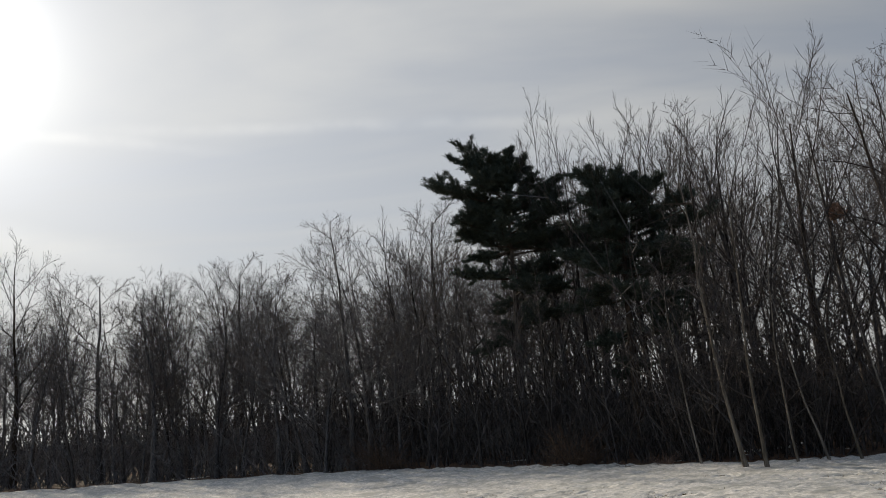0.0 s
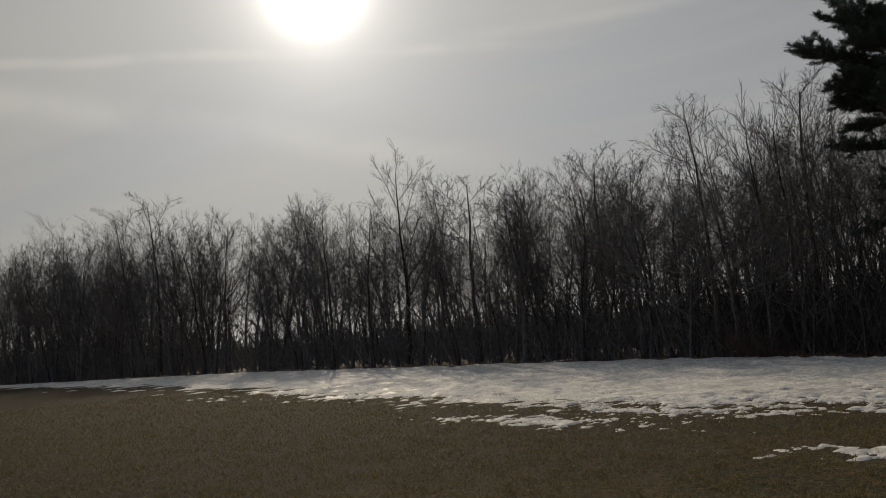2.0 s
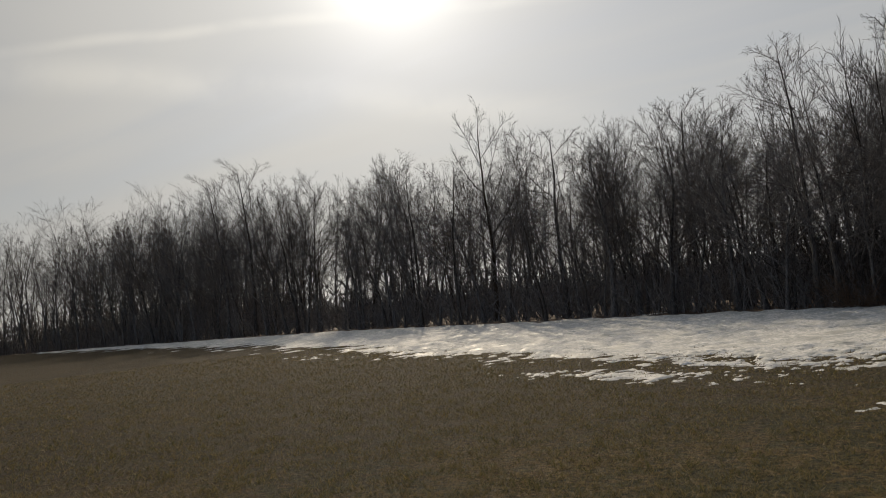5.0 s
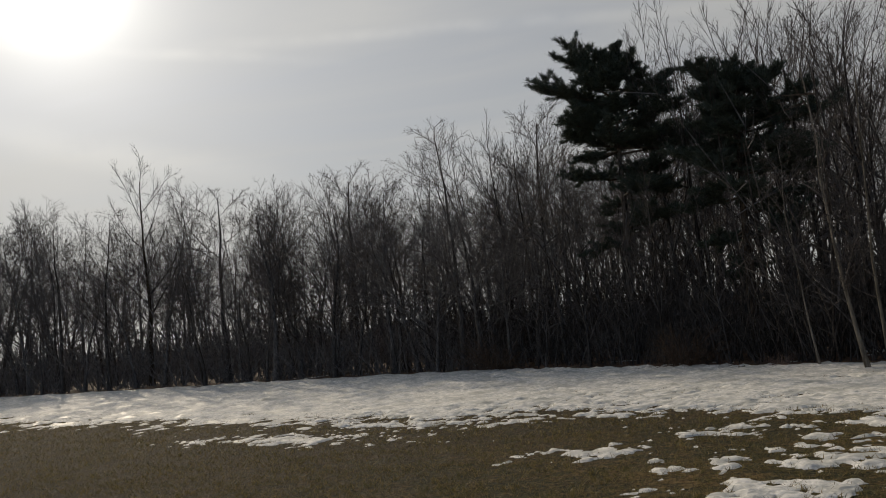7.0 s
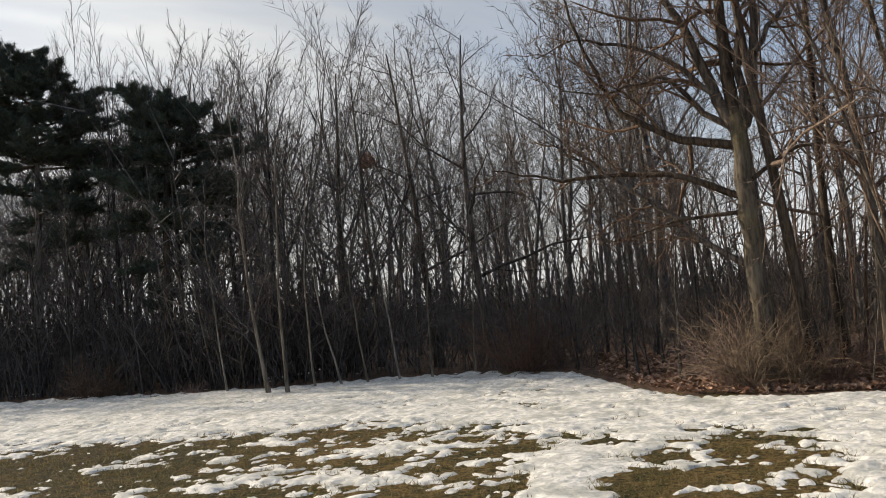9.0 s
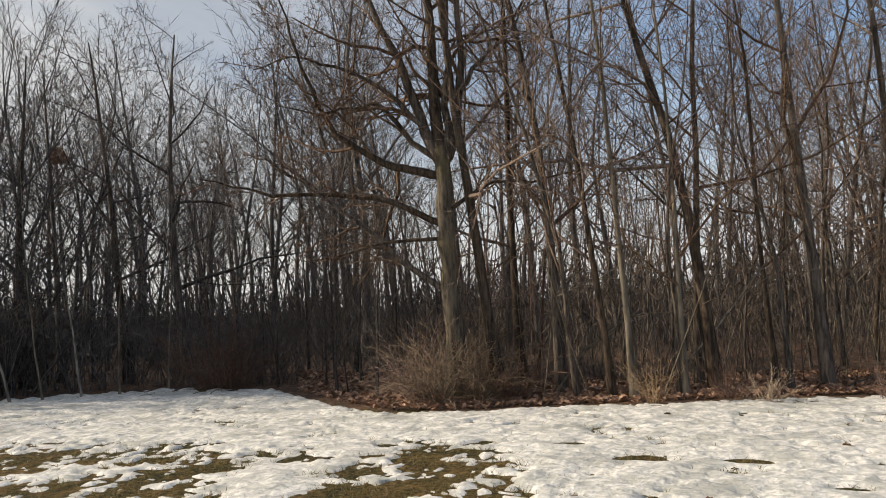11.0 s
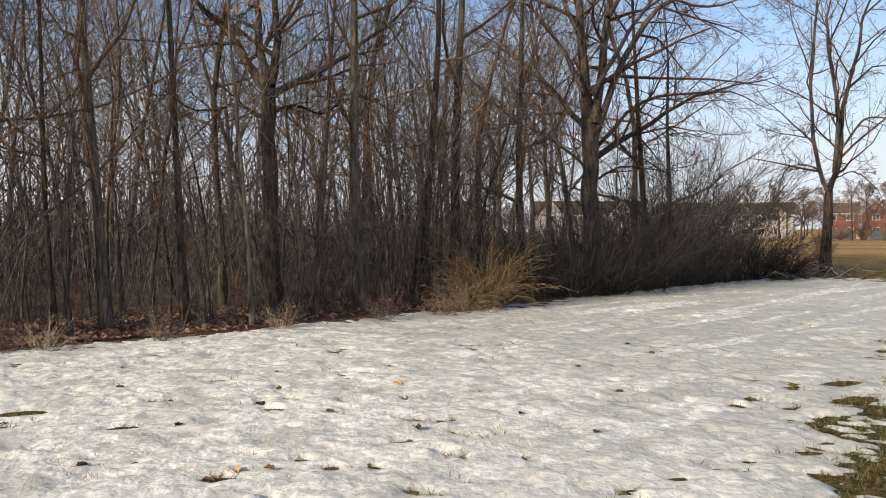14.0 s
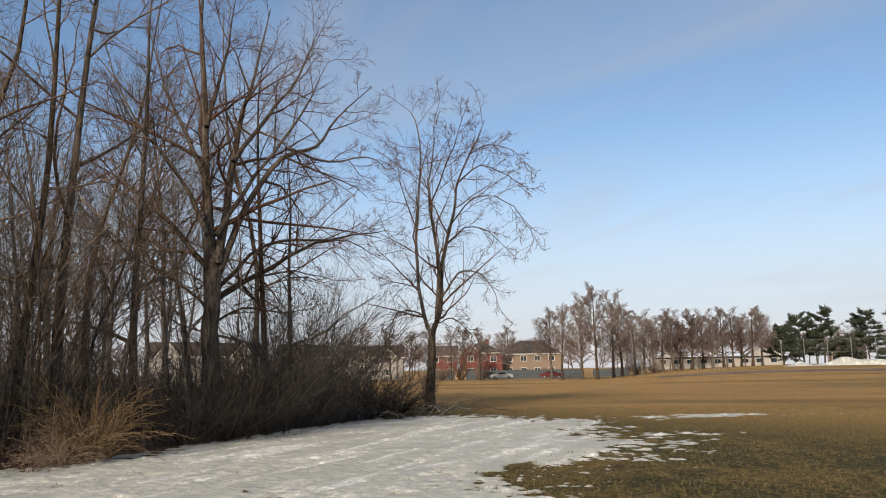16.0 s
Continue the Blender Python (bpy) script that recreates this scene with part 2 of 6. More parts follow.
def litter_material():
    m, n = material("leaf_litter")
    p = n.add("ShaderNodeNewGeometry", out=0)
    cell = n.add("ShaderNodeTexVoronoi", out=1, put={"Vector": p, "Scale": 14.0})
    tone = n.add("ShaderNodeSeparateColor", put={0: cell})
    c = n.mix(tone, (0.035, 0.022, 0.014, 1), (0.19, 0.105, 0.06, 1))
    c = n.mix(n.span(n.noise(p, 0.6, 4), 0.4, 0.7, 0.0, 0.7), c, (0.035, 0.027, 0.02, 1))
    return finish(m, n, c, 0.9, height=n.math("ADD", tone, n.noise(p, 9.0, 4)), strength=0.8, distance=0.05)


LITTER = litter_material()


def plain(name, color, rough=0.7, metal=0.0, scale=3.0, vary=0.25, spec=0.3, coat=0.0):
    m, n = material(name)
    p = n.add("ShaderNodeTexCoord", out=3)
    t = n.noise(p, scale, 5, 0.6)
    c = n.mix(n.span(t, 0.3, 0.7), tuple(v * (1 - vary) for v in color) + (1,), tuple(min(1, v * (1 + vary)) for v in color) + (1,))
    return finish(m, n, c, rough, metal, height=n.noise(p, scale * 6, 3), strength=0.15, distance=0.02, spec=spec, coat=coat)


# ---------------------------------------------------------------- helpers
rng = np.random.default_rng(7)


def lattice(ix, iy, seed):
    h = (ix.astype(np.int64) * 374761393 + iy.astype(np.int64) * 668265263 + seed * 144269504) & 0x7FFFFFFF
    h = ((h ^ (h >> 13)) * 1274126177) & 0x7FFFFFFF
    return ((h ^ (h >> 16)) & 0xFFFF) / 65535.0


def value_noise(x, y, seed=0):
    """Smooth value noise, 0 to 1, at arrays of places."""
    ix, iy = np.floor(x), np.floor(y)
    fx, fy = x - ix, y - iy
    fx, fy = fx * fx * (3 - 2 * fx), fy * fy * (3 - 2 * fy)
    a, b = lattice(ix, iy, seed), lattice(ix + 1, iy, seed)
    c, d = lattice(ix, iy + 1, seed), lattice(ix + 1, iy + 1, seed)
    return (a * (1 - fx) + b * fx) * (1 - fy) + (c * (1 - fx) + d * fx) * fy


def fbm(x, y, scale, seed=0, octaves=4):
    total, amp, size = 0.0, 0.5, scale
    for o in range(octaves):
        total, amp, size = total + amp * value_noise(x * size + 17.3 * o, y * size - 9.1 * o, seed + o), amp * 0.5, size * 2.03
    return total / (1 - 0.5 ** octaves)


def smooth(a, b, v):
    t = np.clip((v - a) / (b - a), 0, 1)
    return t * t * (3 - 2 * t)


def ground_z(x, y):
    """The field lies level round the camera and rises a little towards the houses."""
    x, y = np.asarray(x, float), np.asarray(y, float)
    d = np.hypot(x, y) + 1e-6
    rise = smooth(0.90, 0.985, (x * 0.342 - y * 0.940) / d)
    dip = smooth(0.75, 0.98, (x * 0.829 - y * 0.559) / d)
    return smooth(55, 165, d) * (1.5 * rise - 0.45 * dip * (1 - rise)) + 0.03 * (fbm(x, y, 0.13, 5, 2) - 0.5) * smooth(3, 12, d)


def polar(az, d):
    """The place at d metres from the camera, az degrees to the left of +y."""
    return -d * math.sin(radians(az)), d * math.cos(radians(az))


def distance_in(x, y, corners):
    """Signed distance to a polygon's outline, positive inside."""
    best, inside = np.full(np.shape(x), 1e9), np.zeros(np.shape(x), bool)
    for (ax, ay), (bx, by) in zip(corners, corners[1:] + corners[:1]):
        ex, ey = bx - ax, by - ay
        t = np.clip(((x - ax) * ex + (y - ay) * ey) / (ex * ex + ey * ey), 0, 1)
        best = np.minimum(best, np.hypot(x - ax - t * ex, y - ay - t * ey))
        cross = ((ay > y) != (by > y)) & (x < (bx - ax) * (y - ay) / ((by - ay) or 1e-9) + ax)
        inside ^= cross
    return np.where(inside, best, -best)


def mesh_of(name, verts, faces, mat, flat=False):
    """A mesh from an array of places and an array of triangles or quads, or a list of such arrays."""
    me = bpy.data.meshes.new(name)
    verts = np.asarray(verts, np.float32)
    groups = [np.asarray(f, np.int32) for f in (faces if isinstance(faces, list) else [faces]) if len(f)]
    me.vertices.add(len(verts))
    me.vertices.foreach_set("co", verts.ravel())
    loops = np.concatenate([f.ravel() for f in groups])
    me.loops.add(len(loops))
    me.loops.foreach_set("vertex_index", loops)
    sizes = np.concatenate([np.full(len(f), f.shape[1], np.int32) for f in groups])
    me.polygons.add(len(sizes))
    me.polygons.foreach_set("loop_start", (np.cumsum(sizes) - sizes).astype(np.int32))
    me.polygons.foreach_set("use_smooth", np.full(len(sizes), not flat))
    me.update(calc_edges=True)
    me.materials.append(mat)
    return me


def part(name, data, mat, parent, label=""):
    """One mesh object under a thing or a part, from a bmesh or a ready mesh."""
    if isinstance(data, bmesh.types.BMesh):
        me = bpy.data.meshes.new(name)
        data.to_mesh(me)
        data.free()
        me.materials.append(mat)
        data = me
    ob = new(name, data)
    if parent is not None:
        ob.parent = parent
    return tagged(ob, label) if label else ob


def thing(name, m, label, category, group="", kind=""):
    ob = new(name)
    ob.empty_display_size = 0.2
    ob.matrix_basis = m
    return tagged(ob, label, category, group, kind)


def box(bm, x0, y0, z0, x1, y1, z1, bevel=0.0):
    r = bmesh.ops.create_cube(bm, size=1.0, matrix=Matrix.Translation(((x0 + x1) / 2, (y0 + y1) / 2, (z0 + z1) / 2)) @ Matrix.Diagonal((x1 - x0, y1 - y0, z1 - z0, 1)))
    if bevel:
        edges = list({e for v in r["verts"] for e in v.link_edges})
        bmesh.ops.bevel(bm, geom=edges, offset=bevel, segments=1, affect="EDGES")
    return bm


# ---------------------------------------------------------------- stems and trees
class Stems:
    """Gathers tapering round stems and makes one mesh of them."""

    def __init__(self):
        self.kinds = {}
        self.thorns = []
        self.hairs = []

    def point(self, P, Q, R):
        """Fine twigs that run out to a point: from P to Q, R thick at P."""
        self.thorns.append((P, Q, R))

    def hair(self, P, Q, R):
        """The finest twigs, one sliver each."""
        self.hairs.append((P, Q, R))

    def add(self, pts, radii, sides):
        self.kinds.setdefault((len(pts), sides), []).append((np.asarray(pts, float), np.asarray(radii, float)))

    def add_many(self, P, R, sides):
        self.kinds.setdefault((P.shape[1], sides), []).extend(zip(P, R))

    def put(self, other, m, scale):
        """Another gathering's stems, moved by the matrix m and thickened by scale."""
        m = np.array(m)
        for (k, sides), items in other.kinds.items():
            P, R = np.stack([p for p, _ in items]), np.stack([r for _, r in items])
            self.add_many(P @ m[:3, :3].T + m[:3, 3], R * scale, sides)
        for P, Q, R in other.thorns:
            self.point(P @ m[:3, :3].T + m[:3, 3], Q @ m[:3, :3].T + m[:3, 3], R * scale)
        for P, Q, R in other.hairs:
            self.hair(P @ m[:3, :3].T + m[:3, 3], Q @ m[:3, :3].T + m[:3, 3], R * scale)

    def mesh(self, name, mat):
        verts, faces, base, thorn = [], [], 0, []
        shake = np.random.default_rng(3)
        for P, Q, R in self.hairs:
            n = len(P)
            u = np.cross(Q - P, shake.normal(0, 1, (n, 3)))
            u *= R[:, None] / (np.linalg.norm(u, axis=1, keepdims=True) + 1e-9)
            verts.append(np.stack([P - u, P + u, Q], 1).reshape(-1, 3))
            thorn.append(base + 3 * np.arange(n)[:, None] + np.arange(3))
            base += 3 * n
        for P, Q, R in self.thorns:
            n = len(P)
            t = Q - P
            t /= np.linalg.norm(t, axis=1, keepdims=True) + 1e-9
            u = np.cross(t, np.where(np.abs(t[:, 2:]) < 0.8, (0.0, 0.0, 1.0), (1.0, 0.0, 0.0)))
            u /= np.linalg.norm(u, axis=1, keepdims=True) + 1e-9
            v = np.cross(t, u)
            ring = [P + R[:, None] * (math.cos(q) * u + math.sin(q) * v) for q in (0.0, 2.094, 4.189)]
            verts.append(np.stack(ring + [Q], 1).reshape(-1, 3))
            k = base + 4 * np.arange(n)[:, None]
            thorn.append(np.concatenate([k + [0, 1, 3], k + [1, 2, 3], k + [2, 0, 3]]))
            base += 4 * n
        for (k, sides), items in self.kinds.items():
            P, R = np.stack([p for p, _ in items]), np.stack([r for _, r in items])
            t = np.gradient(P, axis=1)
            t /= np.linalg.norm(t, axis=2, keepdims=True) + 1e-9
            ref = np.where(np.abs(t[:, :1, 2:]) < 0.8, (0.0, 0.0, 1.0), (1.0, 0.0, 0.0))
            u = np.cross(t, ref)
            u /= np.linalg.norm(u, axis=2, keepdims=True) + 1e-9
            v = np.cross(t, u)
            a = np.arange(sides) * 2 * np.pi / sides
            ring = P[:, :, None] + R[:, :, None, None] * (np.cos(a)[:, None] * u[:, :, None] + np.sin(a)[:, None] * v[:, :, None])
            verts.append(ring.reshape(-1, 3))
            i = (np.arange(k - 1) * sides)[:, None] + np.arange(sides)
            j = (np.arange(k - 1) * sides)[:, None] + (np.arange(sides) + 1) % sides
            quad = np.stack([i, j, j + sides, i + sides], -1).reshape(-1, 4)
            faces.append((quad[None] + (np.arange(len(items)) * k * sides)[:, None, None]).reshape(-1, 4) + base)
            base += len(items) * k * sides
        return mesh_of(name, np.concatenate(verts), ([np.concatenate(faces)] if faces else []) + ([np.concatenate(thorn)] if thorn else []), mat)


def unit(v):
    return v / (np.linalg.norm(v) + 1e-9)


def wander(r, start, way, length, k, wig, lift):
    pts, step, way = [np.asarray(start, float)], length / (k - 1), unit(np.asarray(way, float))
    for _ in range(k - 1):
        way = unit(way + r.normal(0, wig, 3) + (0, 0, lift))
        pts.append(pts[-1] + way * step)
    return np.array(pts)


def along(pts, f):
    s = f * (len(pts) - 1)
    i = min(int(s), len(pts) - 2)
    return pts[i] + (s - i) * (pts[i + 1] - pts[i]), unit(pts[i + 1] - pts[i])


def along_many(r, base, way, length, k, wig, lift):
    """Wandering stems from many places at once."""
    n = len(base)
    P = np.zeros((n, k, 3))
    P[:, 0] = base
    way = way / np.linalg.norm(way, axis=1, keepdims=True)
    for c in range(1, k):
        way = way + r.normal(0, wig, (n, 3)) + (0, 0, lift)
        way /= np.linalg.norm(way, axis=1, keepdims=True)
        P[:, c] = P[:, c - 1] + way * (length / (k - 1))[:, None]
    return P


def sprout(r, stems, pts, radii, levels):
    """Side branches on a stem, and theirs in turn. A level: count, first fraction, angle, length (of the parent's), points, sides, wiggle, lift, least radius.
    Under three points the branches are slivers (one side) or thorns."""
    P, R = np.asarray(pts, float)[None], np.asarray(radii, float)[None]
    for depth, (n, first, angle, ratio, k, sides, wig, lift, thin) in enumerate(levels):
        m, kp = P.shape[:2]
        c = max(1, int(round(n * r.uniform(0.85, 1.15))))
        whole = np.linalg.norm(np.diff(P, axis=1), axis=2).sum(1)
        u = (np.arange(c) + r.uniform(0.1, 0.9, (m, c))) / c
        f = np.minimum(first + (1 - first) * u, 0.99)
        i = np.minimum((f * (kp - 1)).astype(int), kp - 2)
        row, rest = np.arange(m)[:, None], f * (kp - 1) - i
        seg = P[row, i + 1] - P[row, i]
        start = P[row, i] + rest[..., None] * seg
        girth = R[row, i] * (1 - rest) + R[row, i + 1] * rest
        way = seg / (np.linalg.norm(seg, axis=2, keepdims=True) + 1e-9)
        side = np.cross(way, np.where(np.abs(way[..., 2:]) < 0.9, (0.3, 0.2, 1.0), (1.0, 0.1, 0.0)))
        side /= np.linalg.norm(side, axis=2, keepdims=True) + 1e-9
        over = np.cross(way, side)
        turn = (r.uniform(0, 6.28, (m, 1)) + 2.4 * np.arange(c) + r.normal(0, 0.5, (m, c)))[..., None]
        a = np.radians(angle * r.uniform(0.7, 1.3, (m, c)) * ((1.25 - 0.5 * u) if depth == 0 else 1.0))[..., None]
        out = (np.cos(a) * way + np.sin(a) * (np.cos(turn) * side + np.sin(turn) * over)).reshape(-1, 3)
        long = (whole[:, None] * ratio * (1.12 - 0.6 * u) * r.uniform(0.6, 1.25, (m, c))).ravel()
        start, girth = start.reshape(-1, 3), girth.ravel()
        target = stems[min(depth + 1, len(stems) - 1)]
        if k < 3:
            tip = start + (out + (0, 0, lift)) * long[:, None]
            (target.hair if sides == 1 else target.point)(start, tip, np.full(len(start), thin))
            P, R = np.stack([start, tip], 1), np.full((len(start), 2), thin)
        else:
            P = along_many(r, start, out, long, k, wig, lift)
            r0 = np.maximum(thin, girth * 0.55)
            R = r0[:, None] + (np.maximum(thin * 0.6, r0 * 0.25) - r0)[:, None] * np.linspace(0, 1, k)
            target.add_many(P, R, sides)


def grown(seed, height, girth, levels, wig=0.05, sides=6):
    """The stems of a tree alone: its trunk and its crown."""
    r = np.random.default_rng(seed)
    trunk, crown = Stems(), Stems()
    pts = wander(r, (0, 0, -0.1), (0, 0, 1), height * 0.96, 8, wig, 0.06)
    rad = girth * (1 - 0.86 * np.linspace(0, 1, 8) ** 0.9)
    trunk.add(pts, rad, sides)
    sprout(r, [crown], pts, rad, levels)
    return trunk, crown


def bare_tree(name, seed, height, girth, levels, mats, label, category, leaders=None, wig=0.05, lean=(0, 0), sides=8, group=""):
    """A leafless tree at the origin: trunk, limbs and twigs. leaders: hand-set main stems as (places, first radius, last radius)."""
    r = np.random.default_rng(seed)
    stems = [Stems(), Stems(), Stems()]
    main = []
    if leaders is None:
        k = 10
        pts = wander(r, (0, 0, -0.1), (lean[0], lean[1], 1), height * 0.96, k, wig, 0.06)
        f = np.linspace(0, 1, k)
        rad = girth * (1 - 0.86 * f ** 0.9) + girth * 0.45 * np.exp(-f * 26)
        stems[0].add(pts, rad, sides)
        sprout(r, stems, pts, rad, levels)
    else:
        for n, (places, r0, r1) in enumerate(leaders):
            p = np.array(places, float)
            s = np.linspace(0, 1, len(p))
            fine = np.linspace(0, 1, 3 * len(p) - 2)
            pts = np.stack([np.interp(fine, s, p[:, c]) for c in range(3)], 1)
            pts[1:-1] = 0.25 * pts[:-2] + 0.5 * pts[1:-1] + 0.25 * pts[2:]
            pts[1:-1] += r.normal(0, 0.02, pts[1:-1].shape)
            rad = r0 + (r1 - r0) * fine
            if n == 0:
                rad = rad + r0 * 0.4 * np.exp(-fine * 9)
                stems[0].add(pts, rad, 12)
            else:
                main.append((pts, rad, 7))
                sprout(r, [stems[2]], pts, rad, levels)
    root = thing(name, Matrix.Identity(4), label, category, group)
    part("trunk", stems[0].mesh("trunk", mats[0]), mats[0], root)
    if leaders is None:
        both = Stems()
        for one in stems[1:]:
            both.thorns.extend(one.thorns)
            both.hairs.extend(one.hairs)
            for key, items in one.kinds.items():
                both.kinds.setdefault(key, []).extend(items)
        tagged(part("crown", both.mesh("crown", mats[2]), mats[2], root), kind="stuff")
    else:
        for item in main:
            one = Stems()
            one.add(*item)
            part("limb", one.mesh("limb", mats[1]), mats[1], root)
        tagged(part("crown", stems[2].mesh("crown", mats[2]), mats[2], root), kind="stuff")
    return root


def stand(x, y, turn=0.0, wide=1.0, tall=1.0, sink=0.0):
    return Matrix.Translation((x, y, float(ground_z(x, y)) - sink)) @ Matrix.Rotation(radians(turn), 4, "Z") @ Matrix.Diagonal((wide, wide, tall, 1))


# ---------------------------------------------------------------- ground
WOOD_EDGE = [(-140, 50), (-84, 55), (-60, 50), (-34, 43.5), (-24, 38.5), (-14.3, 34.2), (-5.8, 29.9), (-1.5, 27.0), (2.0, 23.4), (4.3, 21.1), (5.8, 19.2), (7.6, 18.1), (9.4, 17.2),
             (10.8, 15.7), (11.2, 13.6), (9.6, 10.2), (9.1, 8.6), (9.7, 7.2), (10.6, 6.1), (11.4, 4.8), (12.5, 3.3), (13.4, 1.3), (15.0, -0.5), (17.3, -4.4), (20.2, -8.6), (22.8, -12.7), (26.0, -17.0)]
WOOD = WOOD_EDGE + [(38, -18), (75, -19), (115, 10), (100, 60), (50, 90), (-10, 98), (-60, 112), (-150, 125)]
SNOWFIELD = [(-120, 72), (-80, 54.6), (-46.6, 41.2), (-27.7, 31.5), (-14.5, 22.4), (-10.2, 19.6), (-6.1, 16.8), (-3.1, 15.0), (0.0, 13.8), (2.5, 12.6), (4.6, 11.4),
             (5.7, 10.2), (6.0, 7.3), (7.4, 6.0), (7.3, 5.2), (6.4, 4.8), (5.6, 3.7), (4.9, 3.0), (3.8, 2.0), (2.6, 0.5), (2.6, -2.0), (5.2, -3.6), (6.0, -4.6),
             (8.0, -6.8), (10.2, -7.8), (10.4, -9.3), (12.3, -13.6), (16.4, -15.6), (18.5, -17.6), (22.4, -15.6), (23.2, -12.9), (20.6, -8.6), (17.7, -4.6), (14.8, 0.3),
             (12.4, 5.2), (11.0, 8.0), (11.6, 14.2), (10.8, 16.6), (6.4, 19.6), (1.0, 25.8), (-9, 33.5), (-34, 44), (-100, 66)]


def ground_sheet():
    rings = np.concatenate([np.arange(0.5, 40, 1.5), np.geomspace(42, 3500, 34)])
    n = 180
    a = np.arange(n) * 2 * np.pi / n
    x = np.concatenate([[0.0], (rings[:, None] * np.cos(a)).ravel()])
    y = np.concatenate([[0.0], (rings[:, None] * np.sin(a)).ravel()])
    verts = np.stack([x, y, ground_z(x, y)], 1)
    faces = []
    for k in range(len(rings) - 1):
        i, j = 1 + k * n + np.arange(n), 1 + k * n + (np.arange(n) + 1) % n
        faces.append(np.stack([i, i + n, j + n, j], 1))
    fan = np.stack([np.zeros(n, int), 1 + np.arange(n), 1 + (np.arange(n) + 1) % n], 1)
    me = bpy.data.meshes.new("ground")
    me.from_pydata(verts.tolist(), [], np.concatenate(faces).tolist() + fan.tolist())
    me.polygons.foreach_set("use_smooth", np.full(len(me.polygons), True))
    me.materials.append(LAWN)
    return tagged(new("ground", me), "short dormant green and straw lawn of an open field", "ground", kind="structure")


ground_sheet()


def layer(name, mat, thickness, zones):
    """A sheet with a lobed outline that lies on the ground where thickness(x, y) is above nothing. zones: inner and outer radius, cell."""
    verts, faces, base = [], [], 0
    for inner, outer, cell, (x0, y0, x1, y1) in zones:
        nx, ny = int((x1 - x0) / cell) + 1, int((y1 - y0) / cell) + 1
        gx, gy = np.meshgrid(x0 + np.arange(nx) * cell, y0 + np.arange(ny) * cell)
        d = np.hypot(gx, gy)
        h = thickness(gx, gy)
        h = np.where((d < inner - 3 * cell) | (d > outer), -1.0, h)
        solid = h > 0
        cellon = solid[:-1, :-1] | solid[1:, :-1] | solid[:-1, 1:] | solid[1:, 1:]
        idx = np.arange(nx * ny).reshape(ny, nx)
        quads = np.stack([idx[:-1, :-1], idx[:-1, 1:], idx[1:, 1:], idx[1:, :-1]], -1)[cellon]
        z = ground_z(gx, gy) + np.maximum(h, -0.03)
        used, quads = np.unique(quads, return_inverse=True)
        verts.append(np.stack([gx.ravel()[used], gy.ravel()[used], z.ravel()[used]], 1))
        faces.append(quads.reshape(-1, 4) + base)
        base += len(used)
    return new(name, mesh_of(name, np.concatenate(verts), np.concatenate(faces), mat))


def ellipse(x, y, cx, cy, a, b, turn):
    c, s = math.cos(radians(turn)), math.sin(radians(turn))
    u, v = (x - cx) * c + (y - cy) * s, -(x - cx) * s + (y - cy) * c
    return 1 - np.hypot(u / a, v / b)


GRASS_HOLES = [(6.25, 6.9, 0.45, 0.22, -40), (7.6, 3.6, 0.25, 0.5, 20), (7.9, 2.6, 0.2, 0.45, 10), (7.1, 1.55, 0.13, 0.28, 10), (7.7, -5.4, 0.25, 0.5, 20),
               (8.1, 4.6, 0.16, 0.4, 20), (10.6, -8.9, 0.5, 1.6, 40), (5.5, 0.62, 0.1, 0.22, 5), (6.9, -5.0, 0.3, 0.6, 25), (9.2, 1.0, 0.1, 0.4, 10)]
SNOW_BANDS = [(5.0, 6.1, 1.5, 0.4, 45), (6.9, 7.0, 0.9, 0.35, 60), (4.2, 5.2, 0.9, 0.35, 45)]
SNOW_BITS = [(-4.2, 13.2, 1.3, 0.35, -25), (-2.4, 14.0, 1.6, 0.35, -20), (0.4, 9.7, 0.55, 0.25, -10), (2.1, 10.6, 0.7, 0.4, -20), (2.5, 8.0, 1.0, 0.5, -30),
             (1.9, 7.2, 0.7, 0.35, -30), (3.6, 7.6, 1.3, 0.6, -35), (4.6, 8.6, 0.9, 0.5, -40), (2.1, 10.9, 0.5, 0.3, -20), (1.1, 8.4, 0.35, 0.14, -20),
             (5.35, 4.45, 0.22, 0.12, -40), (5.9, 6.3, 0.5, 0.5, -40), (4.4, 5.9, 0.5, 0.4, -50), (17.2, -22.0, 1.6, 0.5, 60), (13.2, -15.8, 0.8, 0.3, 60), (5.0, 6.9, 0.4, 0.25, -40),
             (3.0, 9.6, 0.8, 0.25, -35), (5.9, 5.35, 0.45, 0.2, -40), (3.9, 10.4, 0.7, 0.25, -35), (6.5, -6.0, 0.5, 0.25, 60), (5.6, -4.7, 0.4, 0.2, 60)]


